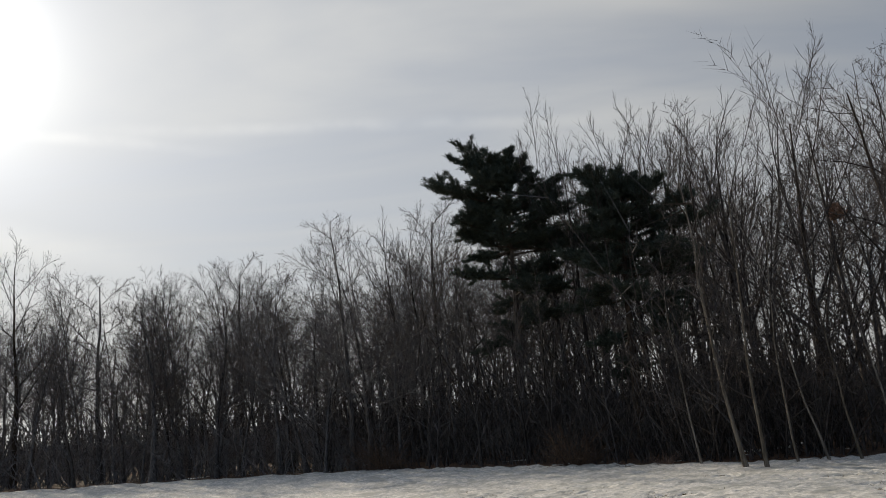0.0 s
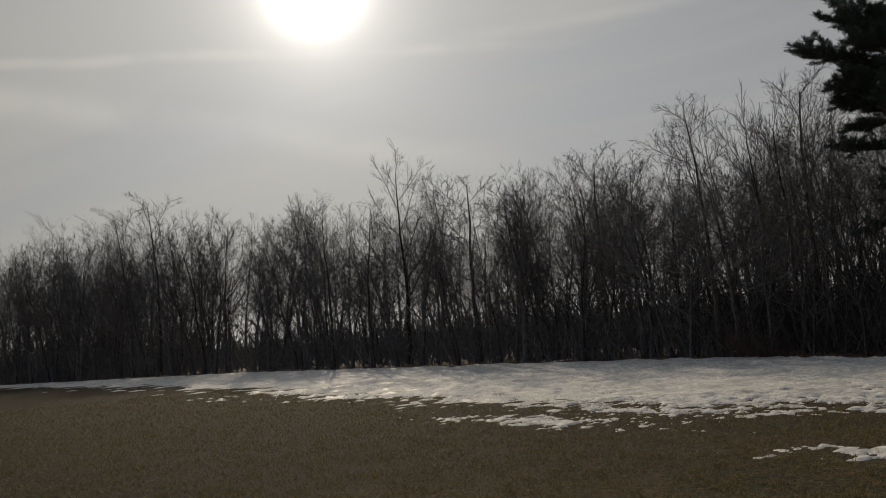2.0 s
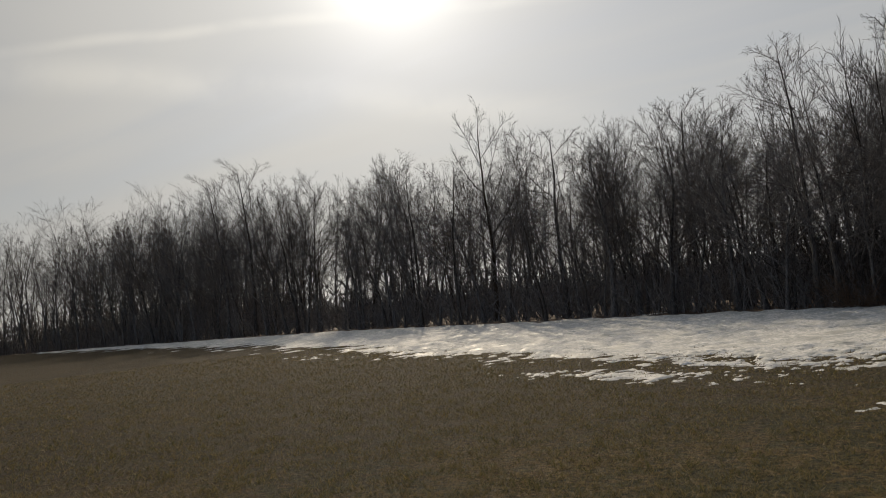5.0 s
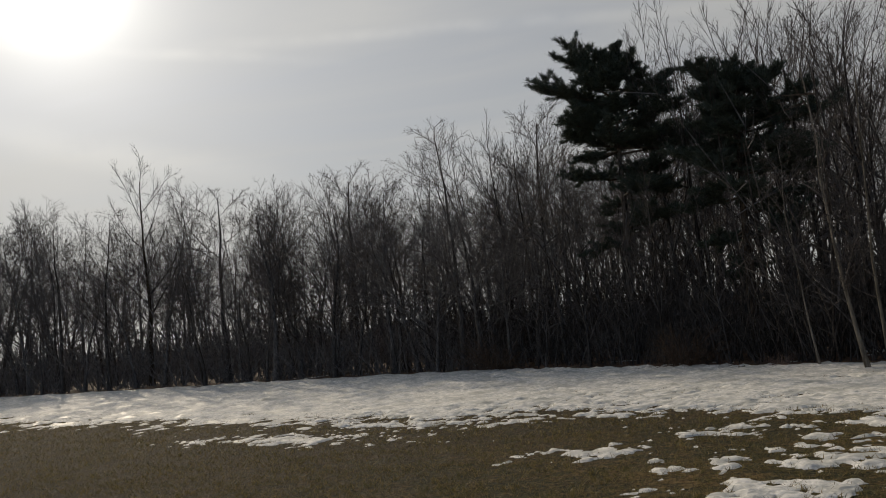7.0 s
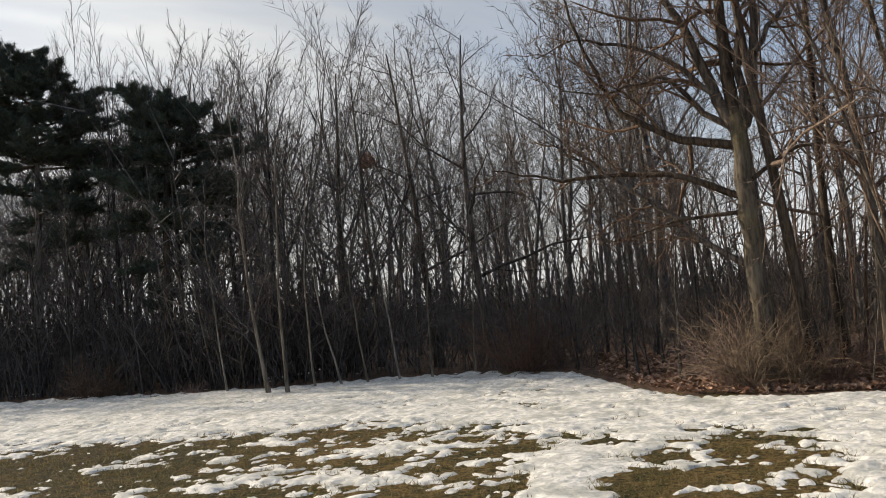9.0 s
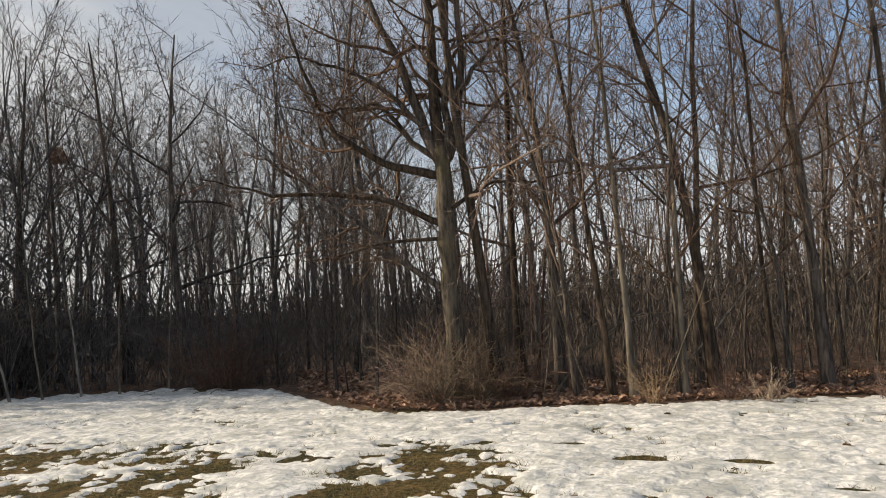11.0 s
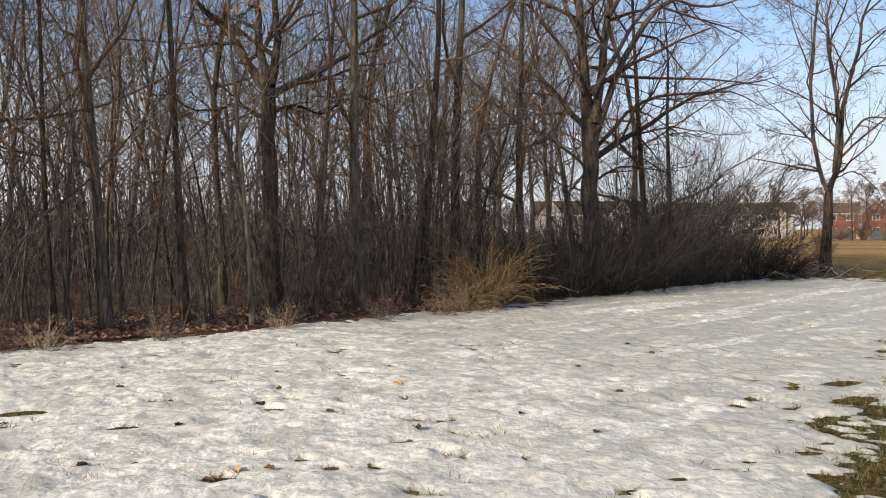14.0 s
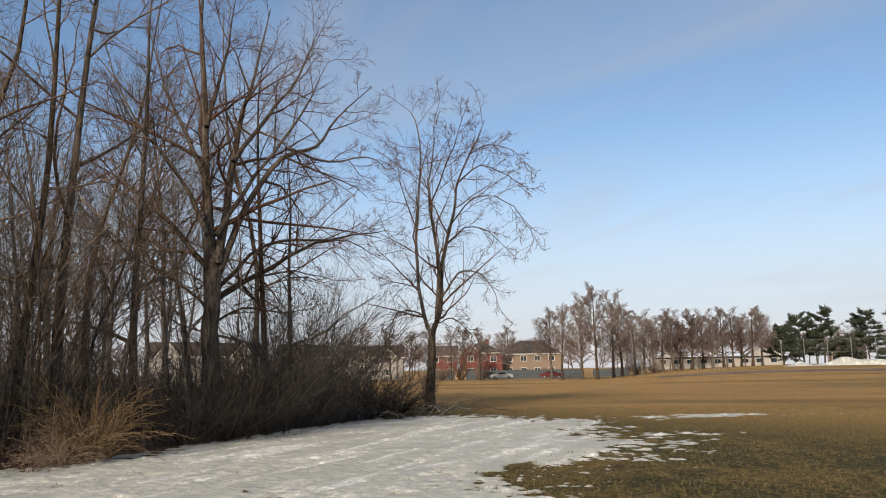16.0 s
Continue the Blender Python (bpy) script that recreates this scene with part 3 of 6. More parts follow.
def snow_depth(x, y):
    edge = distance_in(x, y, SNOWFIELD)
    coarse, fine = fbm(x, y, 0.9, 11, 4) - 0.5, fbm(x, y, 3.2, 23, 3) - 0.5
    far = np.clip(np.hypot(x, y) / 14, 0.6, 2.2)
    s = np.clip(edge / (0.7 * far), -4.5, 1.7) + 2.4 * coarse + 3.4 * fine + 3.4 * (fbm(x, y, 7.5, 29, 2) - 0.5) + 2.4 * (fbm(x, y, 15.0, 33, 1) - 0.5)
    for hole in GRASS_HOLES:
        s = np.minimum(s, -2.2 * ellipse(x, y, *hole) + 1.6 * fine + 1.0)
    for bit in SNOW_BITS:
        s = np.maximum(s, 0.9 * np.clip(ellipse(x, y, *bit), -3, 0.6) - 0.32 + 3.8 * fine + 2.8 * (fbm(x, y, 7.5, 29, 2) - 0.5) + 1.8 * (fbm(x, y, 15.0, 33, 1) - 0.5))
    for band in SNOW_BANDS:
        s = np.maximum(s, 1.6 * np.clip(ellipse(x, y, *band), -3, 0.6) + 0.25 + 2.6 * fine)
    in_wood = distance_in(x, y, WOOD)
    s = np.where(in_wood > 0.2, np.maximum(np.minimum(s, np.where((x > 8) & (y > 2), 0.0, 0.4) - 1.5 * in_wood), np.where((x < 10) & (in_wood < 14) & (in_wood > 0.6), 3.4 * (coarse - 0.1) - 0.25, -1)), s)
    lumps = 0.016 * fbm(x, y, 1.4, 41, 2) + 0.055 * np.abs(fbm(x, y, 4.0, 51, 2) - 0.5) + 0.022 * fbm(x, y, 7.5, 57, 1)
    lumps = lumps * (1 + 1.6 * smooth(14, 24, np.hypot(x, y)))
    return np.where(s > 0, 0.003 + 0.011 * np.sqrt(np.clip(s, 0, 1)) + 0.85 * lumps * np.clip(s * 0.5, 0, 1), s * 0.03)


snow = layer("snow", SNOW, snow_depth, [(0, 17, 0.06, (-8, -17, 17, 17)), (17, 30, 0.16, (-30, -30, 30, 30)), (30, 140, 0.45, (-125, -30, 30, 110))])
tagged(snow, "old melting snow, lumpy and icy, with ragged thin edges", "snow", kind="structure")


def litter_depth(x, y):
    inside = distance_in(x, y, WOOD)
    return 0.012 * np.clip(inside * 1.2 + 2.2 * (fbm(x, y, 1.2, 71, 3) - 0.5), -1, 1)


floor = layer("forest_floor", LITTER, litter_depth, [(0, 32, 0.22, (-12, -30, 32, 32)), (32, 190, 1.2, (-175, -30, 120, 135))])
tagged(floor, "dark forest floor of brown leaf litter under the trees", "forest floor", kind="structure")


# ---------------------------------------------------------------- trees of the wood
NEAR_LEVELS = [(10, 0.26, 60, 0.36, 6, 4, 0.16, 0.04, 0.010), (8, 0.12, 52, 0.44, 4, 3, 0.20, 0.02, 0.006), (6, 0.12, 48, 0.50, 2, 1, 0.0, 0.04, 0.0046), (4, 0.15, 46, 0.6, 2, 1, 0.0, 0.05, 0.0032)]
SLIM_LEVELS = [(13, 0.18, 50, 0.26, 5, 4, 0.16, 0.06, 0.008), (6, 0.12, 48, 0.46, 3, 3, 0.2, 0.04, 0.0055), (6, 0.12, 44, 0.55, 2, 1, 0.0, 0.06, 0.0044), (4, 0.15, 44, 0.6, 2, 1, 0.0, 0.08, 0.0032)]
FAR_LEVELS = [(13, 0.30, 44, 0.34, 6, 4, 0.08, 0.08, 0.014), (8, 0.10, 36, 0.46, 3, 3, 0.10, 0.06, 0.0085), (7, 0.08, 32, 0.66, 2, 1, 0.0, 0.08, 0.0075), (2, 0.25, 30, 0.6, 2, 1, 0.0, 0.08, 0.006)]
VASE_LEVELS = [(12, 0.22, 28, 0.50, 6, 4, 0.06, 0.05, 0.011), (9, 0.12, 26, 0.40, 4, 3, 0.07, 0.05, 0.0065), (9, 0.08, 26, 0.55, 2, 1, 0.0, 0.08, 0.0055)]
FAR_VASE = [(12, 0.26, 32, 0.44, 6, 4, 0.06, 0.06, 0.014), (8, 0.10, 30, 0.42, 3, 3, 0.09, 0.06, 0.0085), (7, 0.08, 28, 0.66, 2, 1, 0.0, 0.08, 0.0075), (2, 0.25, 30, 0.6, 2, 1, 0.0, 0.08, 0.006)]

tree_label = "bare grey-brown deciduous tree at the edge of the wood"
near_kinds = [bare_tree("tree", 100 + i, 12.0, g, lv, (m, m, t), tree_label, "tree", wig=wg, sides=7, group="trees of the wood")
              for i, (g, lv, m, t, wg) in enumerate([(0.085, NEAR_LEVELS, BARK, TWIG, 0.07), (0.055, SLIM_LEVELS, BARK, TWIG, 0.06), (0.085, VASE_LEVELS, BARK, TWIG, 0.07),
                                                     (0.06, SLIM_LEVELS, BARK_RED, BARK_RED, 0.08), (0.075, NEAR_LEVELS, BARK, BARK_RED, 0.08), (0.07, VASE_LEVELS, BARK_GREY, TWIG, 0.07),
                                                     (0.055, SLIM_LEVELS, BARK, TWIG, 0.09)])]
far_kinds = [bare_tree("tree", 200 + i, 12.0, 0.12, lv, (BARK_GREY, BARK_GREY, TWIG_HAZED), "bare dark deciduous tree standing in the wood", "tree", wig=0.06, sides=5, group="trees of the wood")
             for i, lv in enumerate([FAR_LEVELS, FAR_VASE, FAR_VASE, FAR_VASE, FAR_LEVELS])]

# part of these trees' shade is carried by their darker bark colour
shade_kinds = [bare_tree("tree", 240 + i, 12.0, 0.095, lv, (BARK_SHADED, BARK_SHADED, TWIG_SHADED), "bare dark upswept tree on the shaded side of the wood", "tree", wig=0.05, sides=6, group="trees of the wood")
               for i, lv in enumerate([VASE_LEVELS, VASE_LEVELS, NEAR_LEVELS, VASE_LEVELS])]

# how high the crowns stand against the sky, by bearing
SKYLINE = [(72, 8.0), (66, 8.5), (62, 7.5), (58.6, 8.4), (53.8, 7.6), (50, 8.2), (47.4, 9.2), (44.2, 10.4), (40.8, 11.4), (38, 10.2), (34.3, 10.7), (31.5, 10.3), (30.0, 8.2), (26.4, 11.9), (24.8, 9.8),
           (22.7, 10.6), (20.5, 8.4), (18.6, 11.9), (15, 12.1), (11.6, 10.8), (8.6, 11.9), (4.8, 13.2), (1.4, 14.4), (-3, 14.6), (-7.7, 18.4), (-10.6, 18.8), (-12.5, 17.6), (-15.6, 19.6),
           (-20.7, 19.4), (-23, 17.6), (-25, 20.5), (-27.5, 17.0), (-31, 20.4), (-36, 23), (-44, 30), (-60, 34), (-90, 34), (-104, 30), (-112, 24), (-117, 14), (-122, 6)]
SKY_AZ, SKY_EL = np.array(SKYLINE).T
SKY_EL = SKY_EL + np.where((SKY_AZ > 6) & (SKY_AZ < 46), 0.3, 0.0)


def crown_limit(az):
    return float(np.interp(-az, -SKY_AZ, SKY_EL))


used_kinds = set()


def plant(kind, x, y, height, turn, wide=1.0, tilt=(0, 0)):
    m = stand(x, y, turn, wide * height / 12.0, height / 12.0)
    if tilt != (0, 0):
        m = Matrix.Translation(m.translation) @ Matrix.Rotation(radians(tilt[0]), 4, (math.cos(radians(tilt[1])), math.sin(radians(tilt[1])), 0)) @ Matrix.Translation(-m.translation) @ m
    if id(kind) in used_kinds:
        return copy_thing(kind, m)
    used_kinds.add(id(kind))
    kind.matrix_basis = m
    return kind


EDGE_P = np.array(WOOD_EDGE, float)
EDGE_S = np.r_[0, np.cumsum(np.linalg.norm(np.diff(EDGE_P, axis=0), axis=1))]


def behind_edge(s, back):
    """A place at s metres along the wood's edge and some metres into it."""
    p = np.array([np.interp(s, EDGE_S, EDGE_P[:, c]) for c in (0, 1)])
    q = np.array([np.interp(s + 3.0, EDGE_S, EDGE_P[:, c]) for c in (0, 1)]) - np.array([np.interp(s - 3.0, EDGE_S, EDGE_P[:, c]) for c in (0, 1)])
    q /= np.linalg.norm(q) + 1e-9
    return p[0] - q[1] * back, p[1] + q[0] * back


KEEP_CLEAR = [(9.8, 8.4, 1.8), (10.6, 6.9, 1.0), (11.2, 8.5, 1.3), (12.4, 8.1, 1.0), (22.08, -7.73, 1.5), (17.0, 0.7, 1.0), (1.9, 26.5, 1.3), (5.4, 23.0, 1.2), (27.2, -18.4, 4.0), (17.4, -1.0, 0.9)]
r_plant = np.random.default_rng(77)


def in_the_wood(r, n, deepest, power=1.0):
    """Places spread through the wood, about as many to each degree of bearing."""
    out = np.zeros((0, 2))
    while len(out) < n:
        az, u = np.radians(r.uniform(-126, 71, 4000)), r.uniform(0, 1, 4000)
        d = 9 + 130 * u ** power
        x, y = -d * np.sin(az), d * np.cos(az)
        depth = distance_in(x, y, WOOD)
        keep = (depth > 0.5) & (depth < deepest) & (r.uniform(0, 1, 4000) < np.clip(14 / d + 0.25, 0, 1))
        out = np.concatenate([out, np.stack([x, y], 1)[keep]])
    return out[:n]


spots = []
for back, spread, gap in [(0.9, 0.7, 1.2), (2.6, 1.0, 1.4), (5.0, 1.5, 1.7)]:
    at = EDGE_S[1] * 0.3
    while at < EDGE_S[-1] - 1.0:
        px, py = behind_edge(at, back + r_plant.uniform(-spread, spread))
        ex, ey = behind_edge(at, 0)
        right = ex > 8.5
        at += gap * (1.55 if right else 0.62 + math.hypot(ex, ey) / 85.0) * r_plant.uniform(0.55, 1.45)
        spots.append((px, py))
rows_end = len(spots)
spots += [tuple(p) for p in in_the_wood(r_plant, 1150, 44, 1.2) if r_plant.uniform() < float(np.interp(-math.degrees(math.atan2(p[0], p[1])), (-112, -100, -84, -50, -45, -28, -18, 0, 14, 40, 48), (0.22, 0.34, 0.32, 0.22, 0.5, 0.6, 1.0, 0.9, 0.5, 0.5, 0.9)))]
spots += [tuple(p) for p in in_the_wood(r_plant, 1500, 40, 0.7) if -math.degrees(math.atan2(p[0], p[1])) > 45]

back_kinds = [grown(300 + i, 12.0, 0.12, lv, 0.06, 5) for i, lv in enumerate([
    [(13, 0.28, 46, 0.34, 4, 3, 0.13, 0.10, 0.013), (7, 0.15, 44, 0.44, 2, 1, 0.0, 0.08, 0.012), (6, 0.1, 40, 0.62, 2, 1, 0.0, 0.12, 0.012)],
    [(12, 0.22, 32, 0.48, 4, 3, 0.09, 0.08, 0.013), (7, 0.15, 36, 0.40, 2, 1, 0.0, 0.10, 0.012), (6, 0.1, 36, 0.62, 2, 1, 0.0, 0.14, 0.012)],
    [(14, 0.30, 42, 0.32, 4, 3, 0.12, 0.10, 0.012), (6, 0.15, 44, 0.46, 2, 1, 0.0, 0.08, 0.012), (6, 0.1, 40, 0.62, 2, 1, 0.0, 0.12, 0.012)]])]
BACK, BACK_TWIG = Stems(), Stems()
count, taken = 0, []
for n, (px, py) in enumerate(spots):
    az, d = math.degrees(math.atan2(-px, py)), math.hypot(px, py)
    depth = float(distance_in(np.array([px]), np.array([py]), WOOD)[0])
    if n < rows_end and az < -96 and r_plant.uniform() < (0.25 if az > -104 else 0.55):
        continue
    if depth < 0.4 or az > 72 or any(math.hypot(px - cx, py - cy) < cr for cx, cy, cr in KEEP_CLEAR):
        continue
    if any(math.hypot(px - qx, py - qy) < 0.55 + d / 90 for qx, qy in taken):
        continue
    taken.append((px, py))
    top = 1.6 + d * math.tan(radians(crown_limit(az)))
    share = (r_plant.uniform(0.82, 1.06) if depth < 12 else r_plant.uniform(0.6, 0.92)) if depth > 4 else (r_plant.uniform(0.65, 1.04) if depth > 2 else r_plant.uniform(0.45, 1.0))
    if d > 28:
        share = r_plant.uniform(0.94, 1.05) if r_plant.uniform() < 0.25 else r_plant.uniform(0.66, 0.95)
    height = min((0.93 if d > 28 else 0.86 if az > -42 else 0.89) * top * share, r_plant.uniform(12.0, 16.0))
    if az < -116:
        height = max(height, r_plant.uniform(2.0, 4.5))
    if height < 2.0:
        continue
    turn, wide = r_plant.uniform(0, 360), r_plant.uniform(0.8, 1.2) * (1.0 if height > 7 else 1.2)
    wide *= 1.2 if az < -111 else 1.1 if d > 28 else 1.0
    tilt = (r_plant.normal(0, 2.2 if az > -108 else 3.5), r_plant.uniform(0, 360))
    if (depth > 11 and n >= rows_end) or d > 80 or count >= 280:
        trunk, crown = back_kinds[n % 3]
        m = stand(px, py, turn, wide * height / 12.0, height / 12.0)
        BACK.put(trunk, m, height / 12.0)
        BACK_TWIG.put(crown, m, 1.0)
    else:
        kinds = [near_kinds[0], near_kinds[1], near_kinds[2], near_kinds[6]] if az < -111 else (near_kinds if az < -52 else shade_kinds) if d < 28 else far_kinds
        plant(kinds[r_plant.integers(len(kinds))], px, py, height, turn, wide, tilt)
        count += 1
backwood = thing("distant_wood", Matrix.Identity(4), "many more bare trees standing deeper in the wood", "wood", kind="stuff")
tagged(part("trunk", BACK.mesh("trunk", BARK_GREY), BARK_GREY, backwood), kind="stuff")
tagged(part("crown", BACK_TWIG.mesh("crown", TWIG_HAZED), TWIG_HAZED, backwood), kind="stuff")


# ---------------------------------------------------------------- undergrowth
def brush(name, label, seed, spots, h_low, h_tall, tall_share, thick, mat, twigs=2, lean=0.24):
    """Many thin stems with a few side twigs each, at the given places."""
    r = np.random.default_rng(seed)
    n = len(spots)
    x, y = spots[:, 0], spots[:, 1]
    clump = np.clip(1.7 * fbm(x, y, 0.35, 91, 3) - 0.25, 0.25, 1.2)
    h = np.where(r.uniform(0, 1, n) < tall_share, r.uniform(0.5, 1.0, n) * h_tall, r.uniform(0.3, 1.0, n) * h_low) * clump
    az = -np.degrees(np.arctan2(x, y))
    limit = 1.6 + np.hypot(x, y) * np.tan(np.radians(np.interp(-az, -SKY_AZ, SKY_EL)))
    h = np.minimum(h, 0.9 * limit) * np.where(az < -118, 0.5, 1.0)
    t = thick * (0.6 + np.hypot(x, y) / 45) * (0.7 + h / 5)
    base = np.stack([x, y, ground_z(x, y) - 0.05], 1)
    way = np.concatenate([r.normal(0, lean, (n, 2)), np.ones((n, 1))], 1)
    P = along_many(r, base, way, h, 3, 0.12, 0.05)
    st = Stems()
    st.add_many(P, t[:, None] * np.linspace(1, 0.4, 3), 3)
    for _ in range(twigs):
        c = r.integers(0, 2, n)
        f = np.where(c == 0, r.uniform(0.4, 1, n), r.uniform(0, 1, n))[:, None]
        start = P[np.arange(n), c] * (1 - f) + P[np.arange(n), c + 1] * f
        out = np.concatenate([r.normal(0, 0.7, (n, 2)), r.uniform(0.2, 1.1, (n, 1))], 1)
        out /= np.linalg.norm(out, axis=1, keepdims=True)
        tip = start + out * (h * r.uniform(0.12, 0.4, n))[:, None]
        st.hair(start, tip, t * 0.75)
        f = r.uniform(0.2, 0.9, (n, 1))
        side = out + r.normal(0, 0.6, (n, 3))
        st.hair(start * (1 - f) + tip * f, start * (1 - f) + tip * f + side * (h * r.uniform(0.06, 0.18, n))[:, None], t * 0.55)
    ob = new(name, st.mesh(name, mat))
    return tagged(ob, label, "undergrowth", kind="stuff")


def pick(r, n, test, deepest=26, power=1.0):
    got = np.zeros((0, 2))
    while len(got) < n:
        p = in_the_wood(r, 1500, deepest, power)
        got = np.concatenate([got, p[test(-np.degrees(np.arctan2(p[:, 0], p[:, 1])), distance_in(p[:, 0], p[:, 1], WOOD))]])
    return got[:n]


r_brush = np.random.default_rng(55)
shade_label = "dense dark brush and saplings along the shaded side of the wood"
brush("undergrowth", shade_label, 401, pick(r_brush, 7200, lambda a, b: (a > 3) & (r_brush.uniform(0, 1, len(a)) < 0.4 + 2.2 / (b + 1)), 34, 1.0), 3.9, 6.5, 0.12, 0.016, TWIG_HAZED, 4, 0.42)
brush("undergrowth", "tangle of dark brush and thin stems in the hollow of the wood", 403, pick(r_brush, 5200, lambda a, b: (a < 3) & (a > -52) & ((a > -42) | (b > 3.0)) & (r_brush.uniform(0, 1, len(a)) < 0.45 + 1.2 / (b + 1)), 38), 3.3, 7.0, 0.16, 0.0125, TWIG_SHADED, 4, 0.36)
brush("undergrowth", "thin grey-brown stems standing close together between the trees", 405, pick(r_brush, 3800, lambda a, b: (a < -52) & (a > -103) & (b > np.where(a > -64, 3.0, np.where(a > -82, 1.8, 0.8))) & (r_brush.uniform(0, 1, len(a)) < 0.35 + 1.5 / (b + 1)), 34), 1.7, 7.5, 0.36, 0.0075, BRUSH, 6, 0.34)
brush("undergrowth", "dark tangled brush at the thin end of the wood", 406, pick(r_brush, 1200, lambda a, b: a < -101, 14), 2.2, 4.0, 0.15, 0.011, BARK_SHADED, 6, 0.6)
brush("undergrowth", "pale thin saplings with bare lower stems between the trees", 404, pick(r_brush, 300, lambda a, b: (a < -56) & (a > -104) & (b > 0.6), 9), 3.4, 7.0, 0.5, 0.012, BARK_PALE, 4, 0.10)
brush("undergrowth", "dense dark brush filling the inside of the wood", 410, pick(r_brush, 1900, lambda a, b: (a < -86) & (a > -117) & (b > np.where(a > -98, 3.0, 1.4)), 16), 3.3, 5.0, 0.2, 0.0105, BARK_SHADED, 5, 0.45)
brush("undergrowth", "tall dim brush at the back of the wood", 407, pick(r_brush, 6500, lambda a, b: (a > -103) & (b > 12), 50, 0.8), 5.0, 9.0, 0.2, 0.024, TWIG_HAZED, 2)
brush("undergrowth", "dense dark brush beneath the pines", 408, pick(r_brush, 3200, lambda a, b: (a > -26) & (a < 8), 22, 1.0), 3.6, 7.0, 0.2, 0.017, TWIG_SHADED, 4, 0.36)
brush("undergrowth", "dense brush at the far corner of the wood", 409, pick(r_brush, 2800, lambda a, b: a > 41, 30, 0.7), 9.0, 11.0, 0.25, 0.012, TWIG_HAZED, 3, 0.3)


# ---------------------------------------------------------------- single trees
def seen_from_camera(places, x, y, unit_size, back=0.5):
    """Stem places given as across and up, in units, turned to face the camera; the depth wavers a little."""
    r = np.random.default_rng(int(abs(x * 100) + abs(y * 10)))
    out, depth = [], 0.0
    for n, (u, v) in enumerate(places):
        depth += 0.0 if n == 0 else r.normal(0, back * 0.35)
        out.append((u * unit_size, depth, v * unit_size))
    return out


def facing(x, y):
    """The pose of a tree at (x, y) whose own y axis points away from the camera."""
    return stand(x, y, math.degrees(math.atan2(-x, y)))


MAPLE_LEVELS = [(9, 0.12, 50, 0.40, 6, 4, 0.18, 0.03, 0.010), (8, 0.12, 46, 0.46, 4, 3, 0.2, 0.03, 0.006), (6, 0.12, 44, 0.5, 2, 1, 0.0, 0.05, 0.005), (4, 0.15, 42, 0.6, 2, 1, 0.0, 0.06, 0.0038)]
OAK_LEVELS = [(8, 0.15, 54, 0.38, 6, 4, 0.22, 0.02, 0.010), (7, 0.15, 50, 0.46, 4, 3, 0.22, 0.02, 0.006), (6, 0.12, 48, 0.5, 2, 1, 0.0, 0.03, 0.0045), (4, 0.15, 46, 0.6, 2, 1, 0.0, 0.04, 0.0032)]


def oak():
    x, y, c = 11.2, 8.5, 0.0098
    lines = [
        ([(0, -10), (0, 100), (-3, 200), (-6, 300), (-5, 400), (-10, 440)], 0.165, 0.13),
        ([(-8, 410), (-45, 500), (-70, 590), (-105, 660), (-150, 780), (-180, 900)], 0.11, 0.02),
        ([(-10, 430), (-18, 540), (-20, 655), (-35, 800), (-30, 960), (-40, 1120)], 0.12, 0.015),
        ([(2, 420), (28, 520), (34, 600), (30, 700), (60, 860), (80, 1010)], 0.10, 0.015),
        ([(0, 430), (10, 560), (12, 680), (20, 820), (8, 960)], 0.08, 0.015),
        ([(-8, 390), (-60, 400), (-112, 420), (-180, 460), (-215, 500), (-235, 560), (-262, 640), (-280, 730)], 0.085, 0.012),
        ([(-10, 410), (-60, 455), (-90, 495), (-115, 528), (-165, 520), (-220, 505), (-290, 520)], 0.06, 0.01),
        ([(-2, 300), (-100, 350), (-200, 368), (-290, 365), (-360, 385), (-430, 400)], 0.065, 0.01),
        ([(0, 180), (-75, 230), (-130, 290), (-190, 335), (-260, 390), (-330, 440)], 0.06, 0.01),
        ([(-4, 280), (-90, 280), (-180, 262), (-260, 250)], 0.04, 0.008),
        ([(30, 540), (70, 600), (120, 640), (170, 720)], 0.05, 0.01),
        ([(5, 330), (80, 380), (150, 370), (230, 390)], 0.04, 0.008),
        ([(-30, 470), (-110, 560), (-190, 600), (-270, 620), (-340, 600)], 0.05, 0.008),
    ]
    ob = bare_tree("oak_tree", 501, 13, 0.2, OAK_LEVELS, (BARK_OAK, BARK, TWIG), "large old oak with mossy trunk and spreading bare limbs",
                   "tree", leaders=[(seen_from_camera(p, x, y, c, 1.0 if n else 0.0), a, b) for n, (p, a, b) in enumerate(lines)])
    ob.matrix_basis = facing(x, y)


oak()


